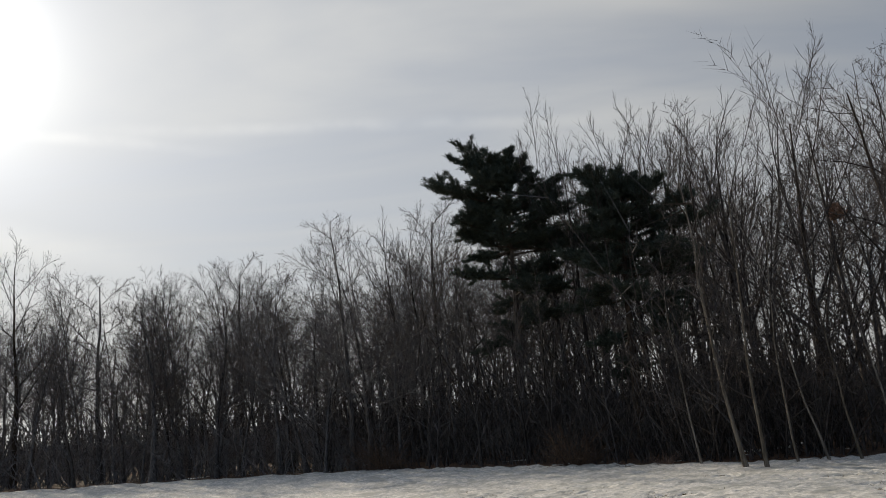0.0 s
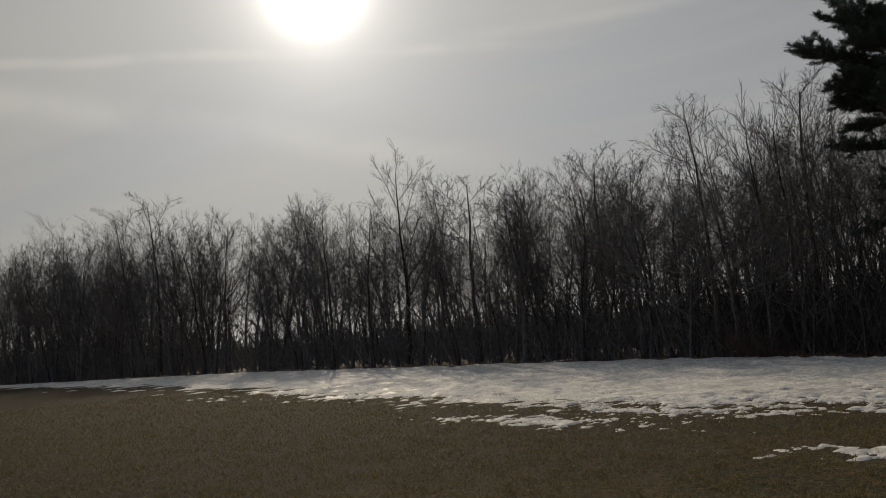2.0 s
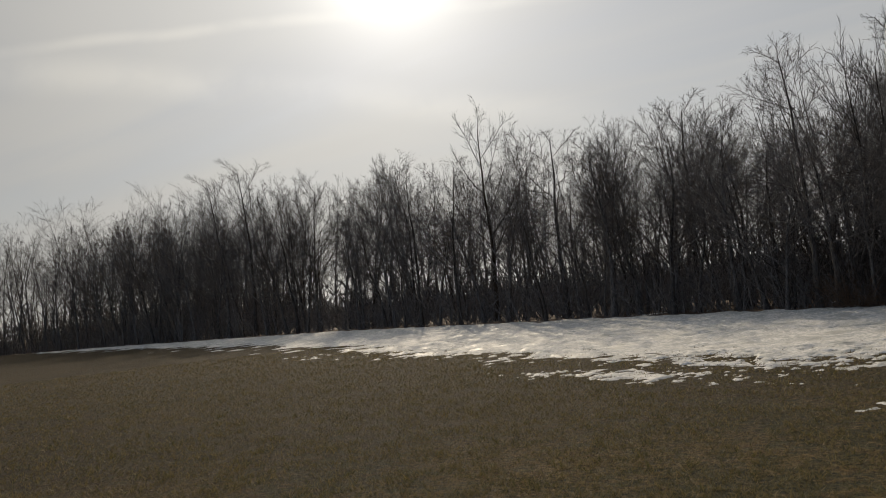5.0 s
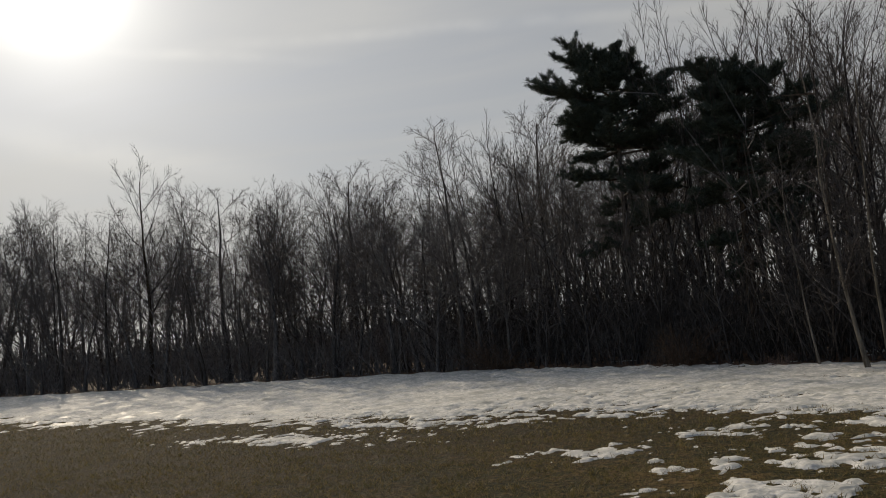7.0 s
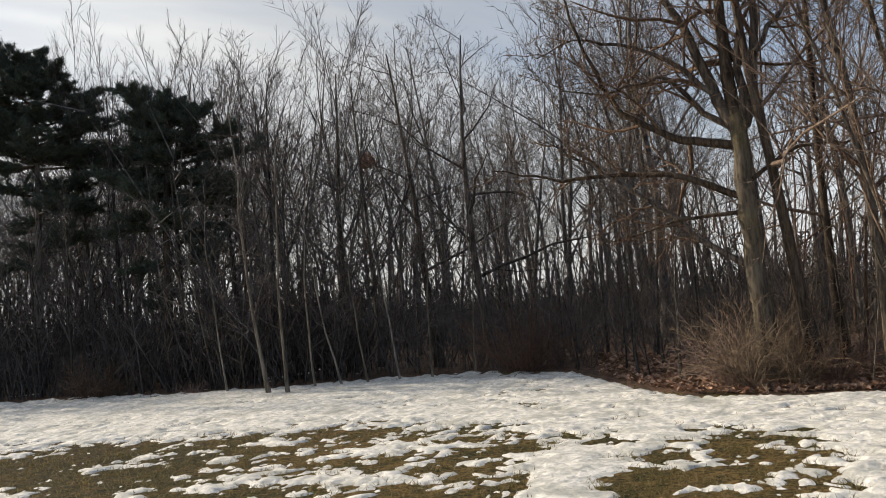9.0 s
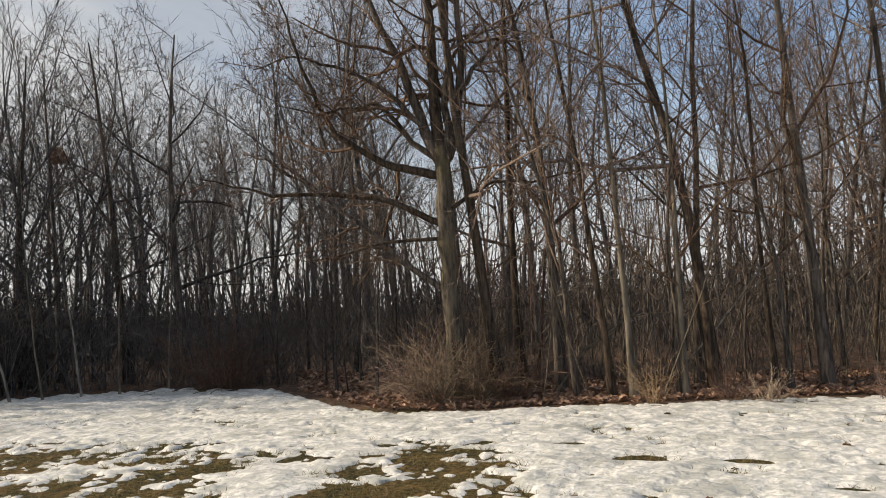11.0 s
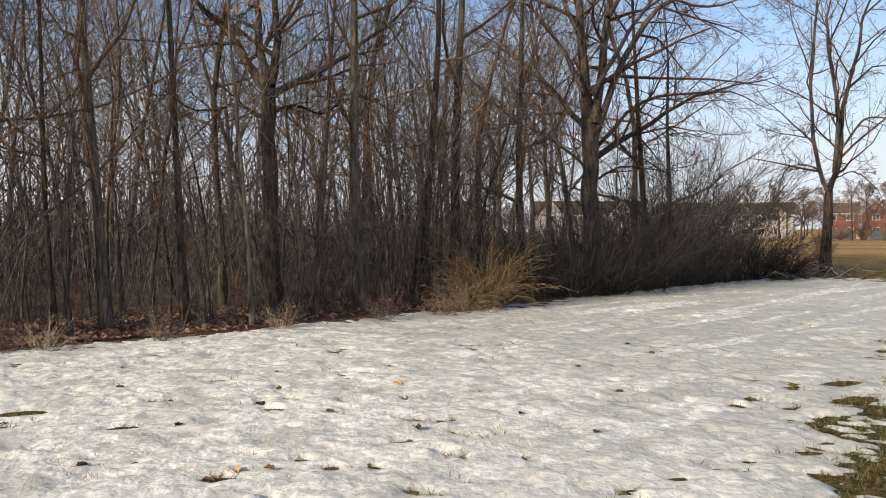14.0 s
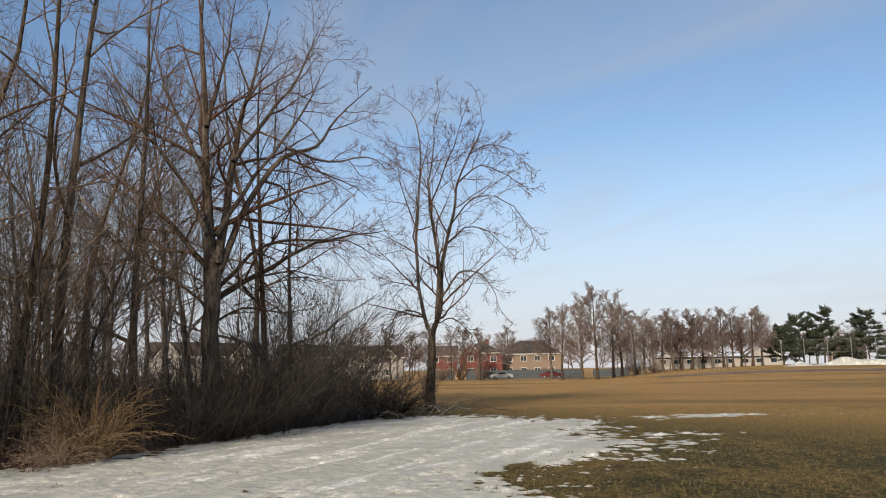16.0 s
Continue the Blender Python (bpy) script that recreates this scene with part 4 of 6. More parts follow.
def lone_tree():
    x, y, c = 27.19, -18.41, 0.0229
    lines = [
        ([(0, -8), (0, 40), (3, 85), (5, 128)], 0.21, 0.17),
        ([(5, 125), (22, 175), (27, 230), (30, 290), (55, 360), (65, 430), (100, 490), (130, 560)], 0.14, 0.015),
        ([(15, 160), (24, 250), (5, 370), (0, 420), (12, 470), (20, 560)], 0.12, 0.010),
        ([(4, 128), (-20, 190), (-27, 290), (-22, 370), (-12, 470), (-25, 550), (-45, 575)], 0.11, 0.012),
        ([(26, 200), (60, 250), (104, 250), (130, 225), (155, 165)], 0.06, 0.01),
        ([(30, 290), (80, 340), (130, 330), (180, 280)], 0.05, 0.008),
        ([(62, 420), (115, 460), (170, 440), (228, 400)], 0.05, 0.008),
        ([(40, 330), (100, 400), (170, 390), (215, 340), (225, 300)], 0.04, 0.008),
        ([(90, 480), (130, 500), (190, 490), (230, 440)], 0.035, 0.008),
        ([(-12, 165), (-45, 180), (-75, 170), (-88, 120)], 0.04, 0.008),
        ([(-20, 220), (-75, 230), (-118, 245)], 0.035, 0.008),
        ([(10, 150), (50, 165), (90, 130), (100, 90)], 0.035, 0.008),
        ([(-25, 330), (-60, 420), (-70, 500)], 0.04, 0.008),
        ([(5, 380), (60, 500), (90, 580)], 0.045, 0.008),
    ]
    levels = [(12, 0.06, 50, 0.34, 6, 4, 0.16, 0.01, 0.011), (7, 0.12, 46, 0.48, 4, 3, 0.17, 0.01, 0.0075), (5, 0.12, 42, 0.55, 2, 1, 0.0, 0.04, 0.0068), (2, 0.3, 40, 0.6, 2, 1, 0.0, 0.05, 0.0055)]
    ob = bare_tree("maple_tree", 502, 14, 0.26, levels, (BARK, BARK, BARK_RED), "lone bare maple with a rounded crown of reddish twigs",
                   "tree", leaders=[(seen_from_camera([(u * 0.82, min(v, 125 + (v - 125) * 0.92)) for u, v in p], x, y, c, 1.2 if n else 0.0), a * (0.78 if n else 1), b * 0.8) for n, (p, a, b) in enumerate(lines)])
    ob.matrix_basis = facing(x, y)


lone_tree()


def forked_tree():
    x, y, c = 22.08, -7.73, 0.0163
    lines = [
        ([(0, -8), (2, 80), (0, 170), (3, 270)], 0.27, 0.21),
        ([(3, 265), (-12, 400), (-17, 560), (-32, 760), (-30, 860)], 0.17, 0.02),
        ([(8, 280), (28, 430), (38, 540), (68, 650), (98, 800)], 0.14, 0.015),
        ([(8, 260), (58, 400), (118, 490), (188, 520), (228, 590), (288, 640)], 0.11, 0.012),
        ([(5, 220), (78, 270), (158, 320), (228, 350), (330, 370)], 0.09, 0.01),
        ([(-5, 270), (-42, 320), (-82, 370), (-152, 440), (-222, 480)], 0.10, 0.012),
        ([(-10, 420), (-50, 520), (-90, 600), (-120, 720)], 0.08, 0.012),
        ([(32, 460), (90, 560), (150, 640), (190, 760)], 0.08, 0.012),
        ([(2, 200), (-60, 260), (-120, 290), (-200, 300)], 0.05, 0.01),
        ([(120, 490), (200, 480), (280, 500), (330, 480)], 0.05, 0.008),
        ([(-15, 520), (10, 640), (30, 780)], 0.08, 0.012),
        ([(10, 240), (90, 330), (170, 335), (250, 345), (320, 310)], 0.06, 0.008),
        ([(8, 225), (60, 265), (140, 280), (230, 265)], 0.05, 0.008),
        ([(5, 330), (70, 450), (150, 560), (210, 700)], 0.08, 0.010),
        ([(-8, 330), (-60, 450), (-140, 540), (-190, 660)], 0.08, 0.010),
        ([(4, 180), (50, 215), (120, 200), (190, 215)], 0.04, 0.008),
    ]
    ob = bare_tree("silver_maple_tree", 503, 15, 0.27, MAPLE_LEVELS, (BARK, BARK, BARK_RED), "tall bare tree forking into many rising limbs",
                   "tree", leaders=[(seen_from_camera(p, x, y, c, 1.4 if n else 0.0), a, b) for n, (p, a, b) in enumerate(lines)])
    ob.matrix_basis = facing(x, y)


forked_tree()


def crooked_tree():
    x, y, c = 17.0, 0.75, 0.0119
    lines = [
        ([(0, -8), (-3, 120), (-5, 260), (-5, 380)], 0.165, 0.14),
        ([(-5, 375), (-45, 440), (-85, 510), (-135, 540), (-180, 600)], 0.11, 0.012),
        ([(-8, 380), (-20, 480), (-25, 580), (-40, 760), (-20, 900)], 0.10, 0.012),
        ([(0, 385), (15, 470), (5, 590), (30, 760), (60, 940)], 0.10, 0.012),
        ([(3, 370), (65, 410), (135, 460), (215, 510), (290, 600)], 0.085, 0.012),
        ([(-6, 340), (40, 360), (90, 350), (150, 380)], 0.05, 0.01),
        ([(-5, 330), (-60, 360), (-130, 350), (-180, 380)], 0.05, 0.01),
    ]
    ob = bare_tree("tree", 504, 13, 0.2, MAPLE_LEVELS, (BARK, BARK, TWIG), "dark bare tree with a crooked spreading fork",
                   "tree", leaders=[(seen_from_camera(p, x, y, c, 1.0 if n else 0.0), a, b) for n, (p, a, b) in enumerate(lines)])
    ob.matrix_basis = facing(x, y)
    r = np.random.default_rng(5)
    mid = np.array([(-30, 540), (20, 520), (-60, 500), (40, 600), (10, 640), (-20, 590)])[r.integers(0, 6, 110)] * c
    p = np.stack([mid[:, 0], np.zeros(110), mid[:, 1]], 1) + r.normal(0, 0.28, (110, 3))
    u, v = r.normal(0, 0.05, (110, 3)), r.normal(0, 0.05, (110, 3))
    me = mesh_of("clinging_leaves", np.stack([p, p + u, p + u + v, p + v], 1).reshape(-1, 3), np.arange(440).reshape(-1, 4), LEAF_PALE, True)
    tagged(part("clinging_leaves", me, LEAF_PALE, ob, "few dry orange leaves still on the twigs"), kind="stuff")


crooked_tree()


def straight_tree(az, d, height, girth, seed, mat, label, lean=(0, 0), levels=SLIM_LEVELS, name="tree", wig=0.035):
    x, y = polar(az, d)
    # trees on the sun's side take the twig colour with shade in it
    ob = bare_tree(name, seed, height, girth, levels, (mat, mat, TWIG_SHADED if az > -40 else TWIG), label, "tree", wig=wig, lean=lean)
    ob.matrix_basis = facing(x, y)


straight_tree(-93.4, 17.5, 15.0, 0.125, 511, BARK_PALE, "tall straight tree with smooth pale grey bark", (-0.02, 0))
straight_tree(-97.8, 18.5, 14.0, 0.10, 512, BARK, "tall bare tree with dark furrowed trunk")
straight_tree(-76.8, 14.6, 14.0, 0.09, 513, BARK, "tall bare tree with a leaning brown trunk", (-0.05, 0))
straight_tree(-81.7, 15.5, 14.0, 0.075, 514, BARK, "tall bare tree with a slim brown trunk", (-0.02, 0))
straight_tree(-70.1, 14.2, 14.0, 0.10, 515, BARK, "tall bare tree with dark furrowed trunk", (-0.05, 0), NEAR_LEVELS)
straight_tree(-69.0, 14.9, 13.0, 0.07, 516, BARK, "tall bare tree with a slim brown trunk", (-0.01, 0))
straight_tree(-64.8, 13.2, 12.0, 0.055, 517, BARK_PALE, "slim young tree with pale grey bark", (-0.02, 0))
straight_tree(-63.4, 13.4, 11.0, 0.06, 518, BARK, "slim young tree with pale grey bark", (-0.04, 0))
straight_tree(-68.1, 13.3, 9.0, 0.05, 519, BARK_PALE, "slim young tree with pale grey bark", (0.0, 0))
straight_tree(-60.0, 14.5, 14.0, 0.09, 520, BARK, "tall bare tree with dark furrowed trunk", (-0.03, 0))
straight_tree(-57.4, 16.5, 14.0, 0.085, 521, BARK, "tall bare tree with dark furrowed trunk", (-0.06, 0))
straight_tree(-55.9, 14.2, 12.0, 0.11, 522, BARK, "leaning grey tree close behind the old oak", (-0.13, 0.05), NEAR_LEVELS)
straight_tree(-104.5, 21.0, 12.0, 0.12, 523, BARK, "tall bare tree with dark furrowed trunk", (0.02, 0))
straight_tree(-100.0, 20.0, 15.0, 0.14, 524, BARK, "tall bare tree with dark furrowed trunk", (0.0, 0), NEAR_LEVELS)
straight_tree(-113.2, 26.0, 12.0, 0.12, 525, BARK, "tall bare tree with dark furrowed trunk")
straight_tree(-114.6, 26.0, 9.0, 0.10, 526, BARK, "bare tree with upswept twiggy crown", (0.03, 0), NEAR_LEVELS)
straight_tree(-73.8, 14.8, 10.5, 0.05, 527, BARK, "slim young tree with grey bark", (-0.05, 0))
straight_tree(-86.0, 15.0, 9.5, 0.045, 528, BARK_PALE, "slim young tree with pale grey bark", (-0.03, 0))
straight_tree(-90.2, 16.0, 10.5, 0.06, 529, BARK, "slim young tree with grey bark", (0.02, 0))
# pale slender stems and taller trees of the hollow
straight_tree(-19.5, 18.3, 7.6, 0.045, 531, BARK_PALE, "slender leaning tree with whitish bark", (-0.10, 0), SLIM_LEVELS, "birch_tree")
straight_tree(-20.7, 18.0, 7.0, 0.038, 532, BARK_PALE, "slender leaning tree with whitish bark", (-0.05, 0), SLIM_LEVELS, "birch_tree")
for k, (az, d, h) in enumerate([(-22.6, 18.6, 6.0), (-24.4, 19.0, 6.4), (-26.2, 18.8, 5.6), (-28.4, 19.2, 6.5), (-30.6, 18.9, 5.8), (-33.6, 19.0, 6.2), (-16.8, 19.8, 5.4)]):
    straight_tree(az, d, h, 0.025, 540 + k, BARK_PALE, "thin young tree with pale bark at the wood's edge", (-0.10 + 0.03 * (k % 3), 0), SLIM_LEVELS, "birch_tree", 0.06)
straight_tree(-25.2, 23.0, 9.0, 0.12, 551, BARK, "tall bare tree with an open forked crown", (-0.02, 0), VASE_LEVELS)
straight_tree(-31.2, 22.0, 9.0, 0.12, 552, BARK, "tall bare tree with an open forked crown", (-0.12, 0), NEAR_LEVELS)
straight_tree(-35.0, 20.5, 9.0, 0.13, 553, BARK, "tall bare tree with dark leaning trunk", (-0.08, 0), NEAR_LEVELS)
straight_tree(-27.2, 24.0, 9.0, 0.10, 554, BARK, "bare tree that holds a leaf nest", (0.0, 0), SLIM_LEVELS, "tree", 0.012)
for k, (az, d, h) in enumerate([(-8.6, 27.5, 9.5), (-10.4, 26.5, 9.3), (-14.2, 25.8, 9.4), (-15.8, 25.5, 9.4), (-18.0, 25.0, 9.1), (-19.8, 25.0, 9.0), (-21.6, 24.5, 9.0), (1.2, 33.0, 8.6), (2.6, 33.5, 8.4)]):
    straight_tree(az, d, h, 0.10, 560 + k, BARK_SHADED, "tall bare tree with a dense upswept crown", (0.02 * (k % 3 - 1), 0), VASE_LEVELS)
straight_tree(26.9, 45.0, 11.0, 0.13, 555, BARK, "bare tree with a narrow pointed crown", (0, 0), FAR_LEVELS)


def nest():
    """A ball of dry leaves lodged against a trunk."""
    x, y = polar(-27.2, 24.0)
    r = np.random.default_rng(9)
    root = thing("squirrel_nest", stand(x, y) @ Matrix.Translation((0, 0, 6.0)), "dark ball of dry leaves lodged high in a bare tree", "nest")
    n = 420
    c = r.normal(0, 1, (n, 3))
    c = c / np.linalg.norm(c, axis=1, keepdims=True) * (0.2 * r.uniform(0.3, 1, n) ** 0.4)[:, None]
    a, b = r.normal(0, 0.06, (n, 3)), r.normal(0, 0.06, (n, 3))
    verts = np.stack([c, c + a, c + b], 1).reshape(-1, 3)
    tagged(part("leaf_ball", mesh_of("leaf_ball", verts, np.arange(3 * n).reshape(-1, 3), LEAF, True), LEAF, root), kind="stuff")


nest()


# ---------------------------------------------------------------- pines
def needles(r, P, D, count, length, width):
    """Sprays of needles: count thin triangles at each place, spread round each direction."""
    n = len(P)
    way = D[:, None] + r.normal(0, 0.7, (n, count, 3)) * (1, 1, 0.7) + (0, 0, 0.25)
    way /= np.linalg.norm(way, axis=2, keepdims=True)
    side = np.cross(way, r.normal(0, 1, (n, count, 3)))
    side /= np.linalg.norm(side, axis=2, keepdims=True) + 1e-9
    L = length * r.uniform(0.6, 1.15, (n, count, 1))
    p = P[:, None] + r.normal(0, length * 0.25, (n, count, 3)) * (1, 1, 0.6)
    return np.stack([p - side * width, p + side * width, p + way * L], 2).reshape(-1, 3)


def pine(name, x, y, height, boughs, seed, label, mat=NEEDLE, girth=0.17, tuft=7, length=0.17, width=0.011, bare=0.0, step=0.11):
    """A pine: a trunk and boughs, each with side twigs and sprays of needles. boughs: height, bearing, length, rise."""
    r = np.random.default_rng(seed)
    root = thing(name, facing(x, y), label, "tree")
    st = Stems()
    pts = wander(r, (0, 0, -0.1), (0, 0, 1), height * 0.97, 10, 0.025, 0.05)
    rad = girth * (1 - 0.85 * np.linspace(0, 1, 10))
    st.add(pts, rad, 9)
    part("trunk", st.mesh("trunk", BARK), BARK, root)
    for z, bearing, long, rise in boughs:
        start = np.array([np.interp(z, pts[:, 2], pts[:, c]) for c in range(3)])
        a = radians(bearing)
        way = np.array((math.cos(a), math.sin(a), math.tan(radians(rise))))
        main = wander(r, start, way, long, 7, 0.10, 0.04)
        wood, P, D = Stems(), [], []
        wood.add(main, np.linspace(0.04, 0.012, 7), 5)
        twigs = [main]
        for c in range(max(5, int(long / step))):
            f = r.uniform(0.2 + bare, 1.0)
            p, w0 = along(main, min(f, 0.98))
            out = unit(w0 * 0.7 + np.array((r.normal(0, 0.7), r.normal(0, 0.7), r.normal(0.12, 0.13))))
            tw = wander(r, p, out, long * 0.38 * (1.2 - 0.5 * f) * r.uniform(0.6, 1.2), 4, 0.12, 0.06)
            wood.add(tw, np.linspace(0.014, 0.006, 4), 3)
            twigs.append(tw)
        for n, tw in enumerate(twigs):
            for f in np.linspace(0.45 if n == 0 else 0.2, 1.0, 8):
                p, w0 = along(tw, min(f, 0.98))
                P.append(p)
                D.append(w0)
        bough = part("bough", wood.mesh("bough", BARK), BARK, root)
        v = needles(r, np.array(P), np.array(D), tuft, length, width)
        tagged(part("needles", mesh_of("needles", v, np.arange(len(v)).reshape(-1, 3), mat, True), mat, bough, "dark green pine needles"), kind="stuff")


def pine_boughs(seed, low, high, long_low, long_high, n, rise_low=5, rise_high=40, tiered=True):
    r = np.random.default_rng(seed)
    out, turn = [], r.uniform(0, 360)
    for c in range(n):
        f = (c + r.uniform(0, 1)) / n
        turn += 137 + r.normal(0, 20)
        tier = (round((low + (high - low) * f) / 0.85) * 0.85 if tiered else low + (high - low) * f) + r.normal(0, 0.2)
        out.append((min(max(tier, low), high), turn, (long_low + (long_high - long_low) * f) * r.uniform(0.75, 1.2), rise_low + (rise_high - rise_low) * f ** 2 + r.normal(0, 6)))
    return out


px, py = polar(-5.5, 27.2)
pine("pine_tree", px, py, 10.0, pine_boughs(61, 6.9, 9.4, 2.0, 1.1, 34, -4, 45, False) + pine_boughs(63, 3.6, 6.8, 1.6, 1.8, 10, -14, -4)
     + [(9.1, 180, 2.1, 36), (9.0, 176, 2.0, 33), (8.3, 182, 2.6, 26), (8.2, 186, 2.5, 22), (9.4, 150, 0.9, 50), (9.5, 300, 0.8, 60), (9.6, 60, 0.7, 65), (8.6, 5, 1.5, 22), (8.3, -15, 1.6, 15),
        (8.0, 10, 1.7, 8), (7.6, 170, 1.7, 6), (7.2, 185, 1.6, 0), (7.2, 0, 2.3, -2), (6.9, -10, 2.9, -6), (6.7, 12, 2.8, -8), (6.8, 190, 1.4, -6), (5.9, 200, 1.5, -10), (5.4, -20, 1.7, -12), (6.1, 20, 1.5, -8)], 601,
     "tall dark pine with ragged flat tiers at the wood's edge", tuft=19, length=0.17, width=0.0115, step=0.085)
px, py = polar(-13.2, 24.0)
pine("pine_tree", px, py, 8.1, pine_boughs(62, 5.1, 7.5, 1.8, 0.9, 28, -4, 45, False) + pine_boughs(64, 2.8, 5.0, 1.5, 1.7, 8, -14, -4)
     + [(7.3, 180, 1.6, 42), (7.2, 174, 1.5, 38), (7.8, 90, 0.6, 65), (7.0, 190, 1.0, 10), (6.3, 180, 1.1, 0), (6.5, 0, 1.9, 5), (6.2, -8, 2.2, 0), (6.0, 10, 2.0, -2), (7.0, 10, 1.4, 15), (5.4, 178, 1.2, -5),
        (5.3, 5, 1.9, -8), (4.7, 190, 1.2, -12), (4.4, -15, 1.5, -12)], 602,
     "dark pine with drooping tiers among bare trees", tuft=19, length=0.17, width=0.0115, step=0.085)


# ---------------------------------------------------------------- shrubs, saplings and sticks
def shrub(x, y, height, spread, n, seed, mat, label, droop=-0.12, thick=0.0085, name="shrub", twigs=6):
    r = np.random.default_rng(seed)
    st = Stems()
    for _ in range(n):
        a, b = r.uniform(0, 6.28), r.uniform(0, spread * 0.3)
        base = (b * math.cos(a), b * math.sin(a), -0.04)
        out = r.uniform(0.1, 1.3) * spread / height
        pts = wander(r, base, (out * math.cos(a), out * math.sin(a), 1), height * r.uniform(0.7, 1.35), 6, 0.13, droop)
        pts[:, 2] = np.maximum(pts[:, 2], 0.02)
        rad = np.linspace(thick, thick * 0.4, 6)
        st.add(pts, rad, 3)
        sprout(r, [st], pts, rad, [(2 * twigs, 0.2, 48, 0.34, 0, 3, 0.2, 0.0, thick * 0.5)])
    root = thing(name, stand(x, y, r.uniform(0, 360)), label, "shrub")
    tagged(part("branchwork", st.mesh("branchwork", mat), mat, root), kind="stuff")


cane = "tangle of dry arching brown canes under the old oak"
for k, (az, d, h, s, n) in enumerate([(-50.2, 13.6, 1.15, 0.5, 42), (-51.8, 13.2, 1.2, 0.55, 46), (-54.4, 13.3, 1.1, 0.55, 46), (-56.6, 13.6, 0.9, 0.5, 40), (-50.9, 14.6, 1.5, 0.5, 46), (-55.2, 14.6, 1.3, 0.5, 42)]):
    px, py = polar(az, d)
    shrub(px, py, h, s, n, 701 + k, (CANE_RED, CANE_DULL, CANE_DULL)[k % 3], cane, -0.28, 0.0085, twigs=6)
px, py = polar(-102.3, 17.0)
shrub(px, py, 1.45, 0.72, 140, 711, STRAW, "domed clump of straw-coloured dry canes by the snow", -0.30, 0.0095, twigs=4)
px, py = polar(-100.4, 16.6)
shrub(px, py, 0.9, 0.6, 60, 712, STRAW, "low clump of straw-coloured dry canes by the snow", -0.3, twigs=4)
px, py = polar(-37.0, 18.6)
shrub(px, py, 1.4, 1.4, 110, 713, BARK_RED, "rounded leafless shrub in the shade of the wood", -0.08)
px, py = polar(-8.5, 22.6)
shrub(px, py, 1.1, 1.2, 70, 714, TWIG, "low leafless shrub below the pines", -0.1)
px, py = polar(4.0, 27.8)
shrub(px, py, 1.2, 1.5, 80, 715, TWIG, "low leafless shrub below the pines", -0.1)
for k, (az, d, h, s) in enumerate([(-108.0, 20.0, 1.6, 1.3), (-110.5, 21.0, 2.0, 1.4), (-113.0, 22.5, 2.6, 1.6), (-115.0, 24.0, 3.0, 1.7), (-116.8, 25.5, 2.9, 1.7), (-118.4, 27.0, 2.7, 1.5),
                                   (-120.2, 28.5, 1.5, 1.2), (-121.6, 30.0, 1.0, 0.9), (-114.0, 26.0, 3.2, 1.8)]):
    px, py = polar(az, d)
    shrub(px, py, h * 1.3, s * 1.4, 70, 720 + k, BARK_SHADED, "dark twiggy shrub at the end of the wood", -0.08, 0.012, twigs=7)
for k, (az, d, h) in enumerate([(-73.0, 12.6, 0.5), (-70.6, 12.7, 0.6), (-80.0, 13.0, 0.5), (-66.0, 12.6, 0.7), (-95.0, 15.0, 0.6), (-99.0, 15.6, 0.8), (-88.0, 14.0, 0.5), (-14.5, 20.4, 0.4)]):
    px, py = polar(az, d)
    shrub(px, py, h, 0.4, 26, 740 + k, STRAW if k % 3 == 0 else BARK_RED, "small tuft of dry weeds at the wood's edge", -0.05, 0.004)


def stick(places, radius, label="fallen branch lying at the wood's edge", mat=BARK, seed=0, twigs=4):
    r = np.random.default_rng(seed)
    p = np.array(places, float)
    origin = p[0].copy()
    origin[2] = float(ground_z(origin[0], origin[1]))
    fine = np.linspace(0, 1, 7)
    pts = np.stack([np.interp(fine, np.linspace(0, 1, len(p)), p[:, c]) for c in range(3)], 1) - (origin[0], origin[1], 0)
    pts[1:-1] += r.normal(0, 0.02, pts[1:-1].shape)
    rad = np.linspace(radius, radius * 0.35, 7)
    st, tw = Stems(), Stems()
    st.add(pts, rad, 6)
    sprout(r, [tw], pts, rad, [(twigs, 0.3, 40, 0.25, 3, 3, 0.2, 0.02, radius * 0.3)])
    root = thing("fallen_branch", Matrix.Translation(origin), label, "branch")
    part("stem", st.mesh("stem", mat), mat, root)
    tagged(part("twigs", tw.mesh("twigs", mat), mat, root), kind="stuff")


r_stick = np.random.default_rng(88)
for k in range(16):
    az, d = -124.5 + r_stick.normal(0, 2.2), 29.5 + r_stick.normal(0, 1.6)
    px, py = polar(az, d)
    a, long = r_stick.uniform(0, 6.28), r_stick.uniform(1.0, 2.4)
    stick([(px, py, 0.03), (px + long * math.cos(a) * 0.5, py + long * math.sin(a) * 0.5, r_stick.uniform(0.1, 0.45)), (px + long * math.cos(a), py + long * math.sin(a), r_stick.uniform(0.05, 0.6))],
          0.025, "fallen branch in a brush pile beside the lone maple", BARK_PALE if k % 3 else BARK, 800 + k)
for k in range(14):
    az = r_stick.uniform(-103, -62)
    px, py = polar(az, np.interp(-az, [52, 76, 84, 92, 100, 104], [12.6, 13.2, 13.8, 14.8, 16.2, 17.2]) + r_stick.uniform(0, 1.2))
    a, long = r_stick.uniform(-0.5, 0.5) + radians(90 + az), r_stick.uniform(0.8, 2.2)
    stick([(px, py, 0.03), (px + long * math.cos(a) * 0.5, py + long * math.sin(a) * 0.5, 0.12), (px + long * math.cos(a), py + long * math.sin(a), r_stick.uniform(0.04, 0.3))], 0.015, mat=BARK, seed=830 + k)
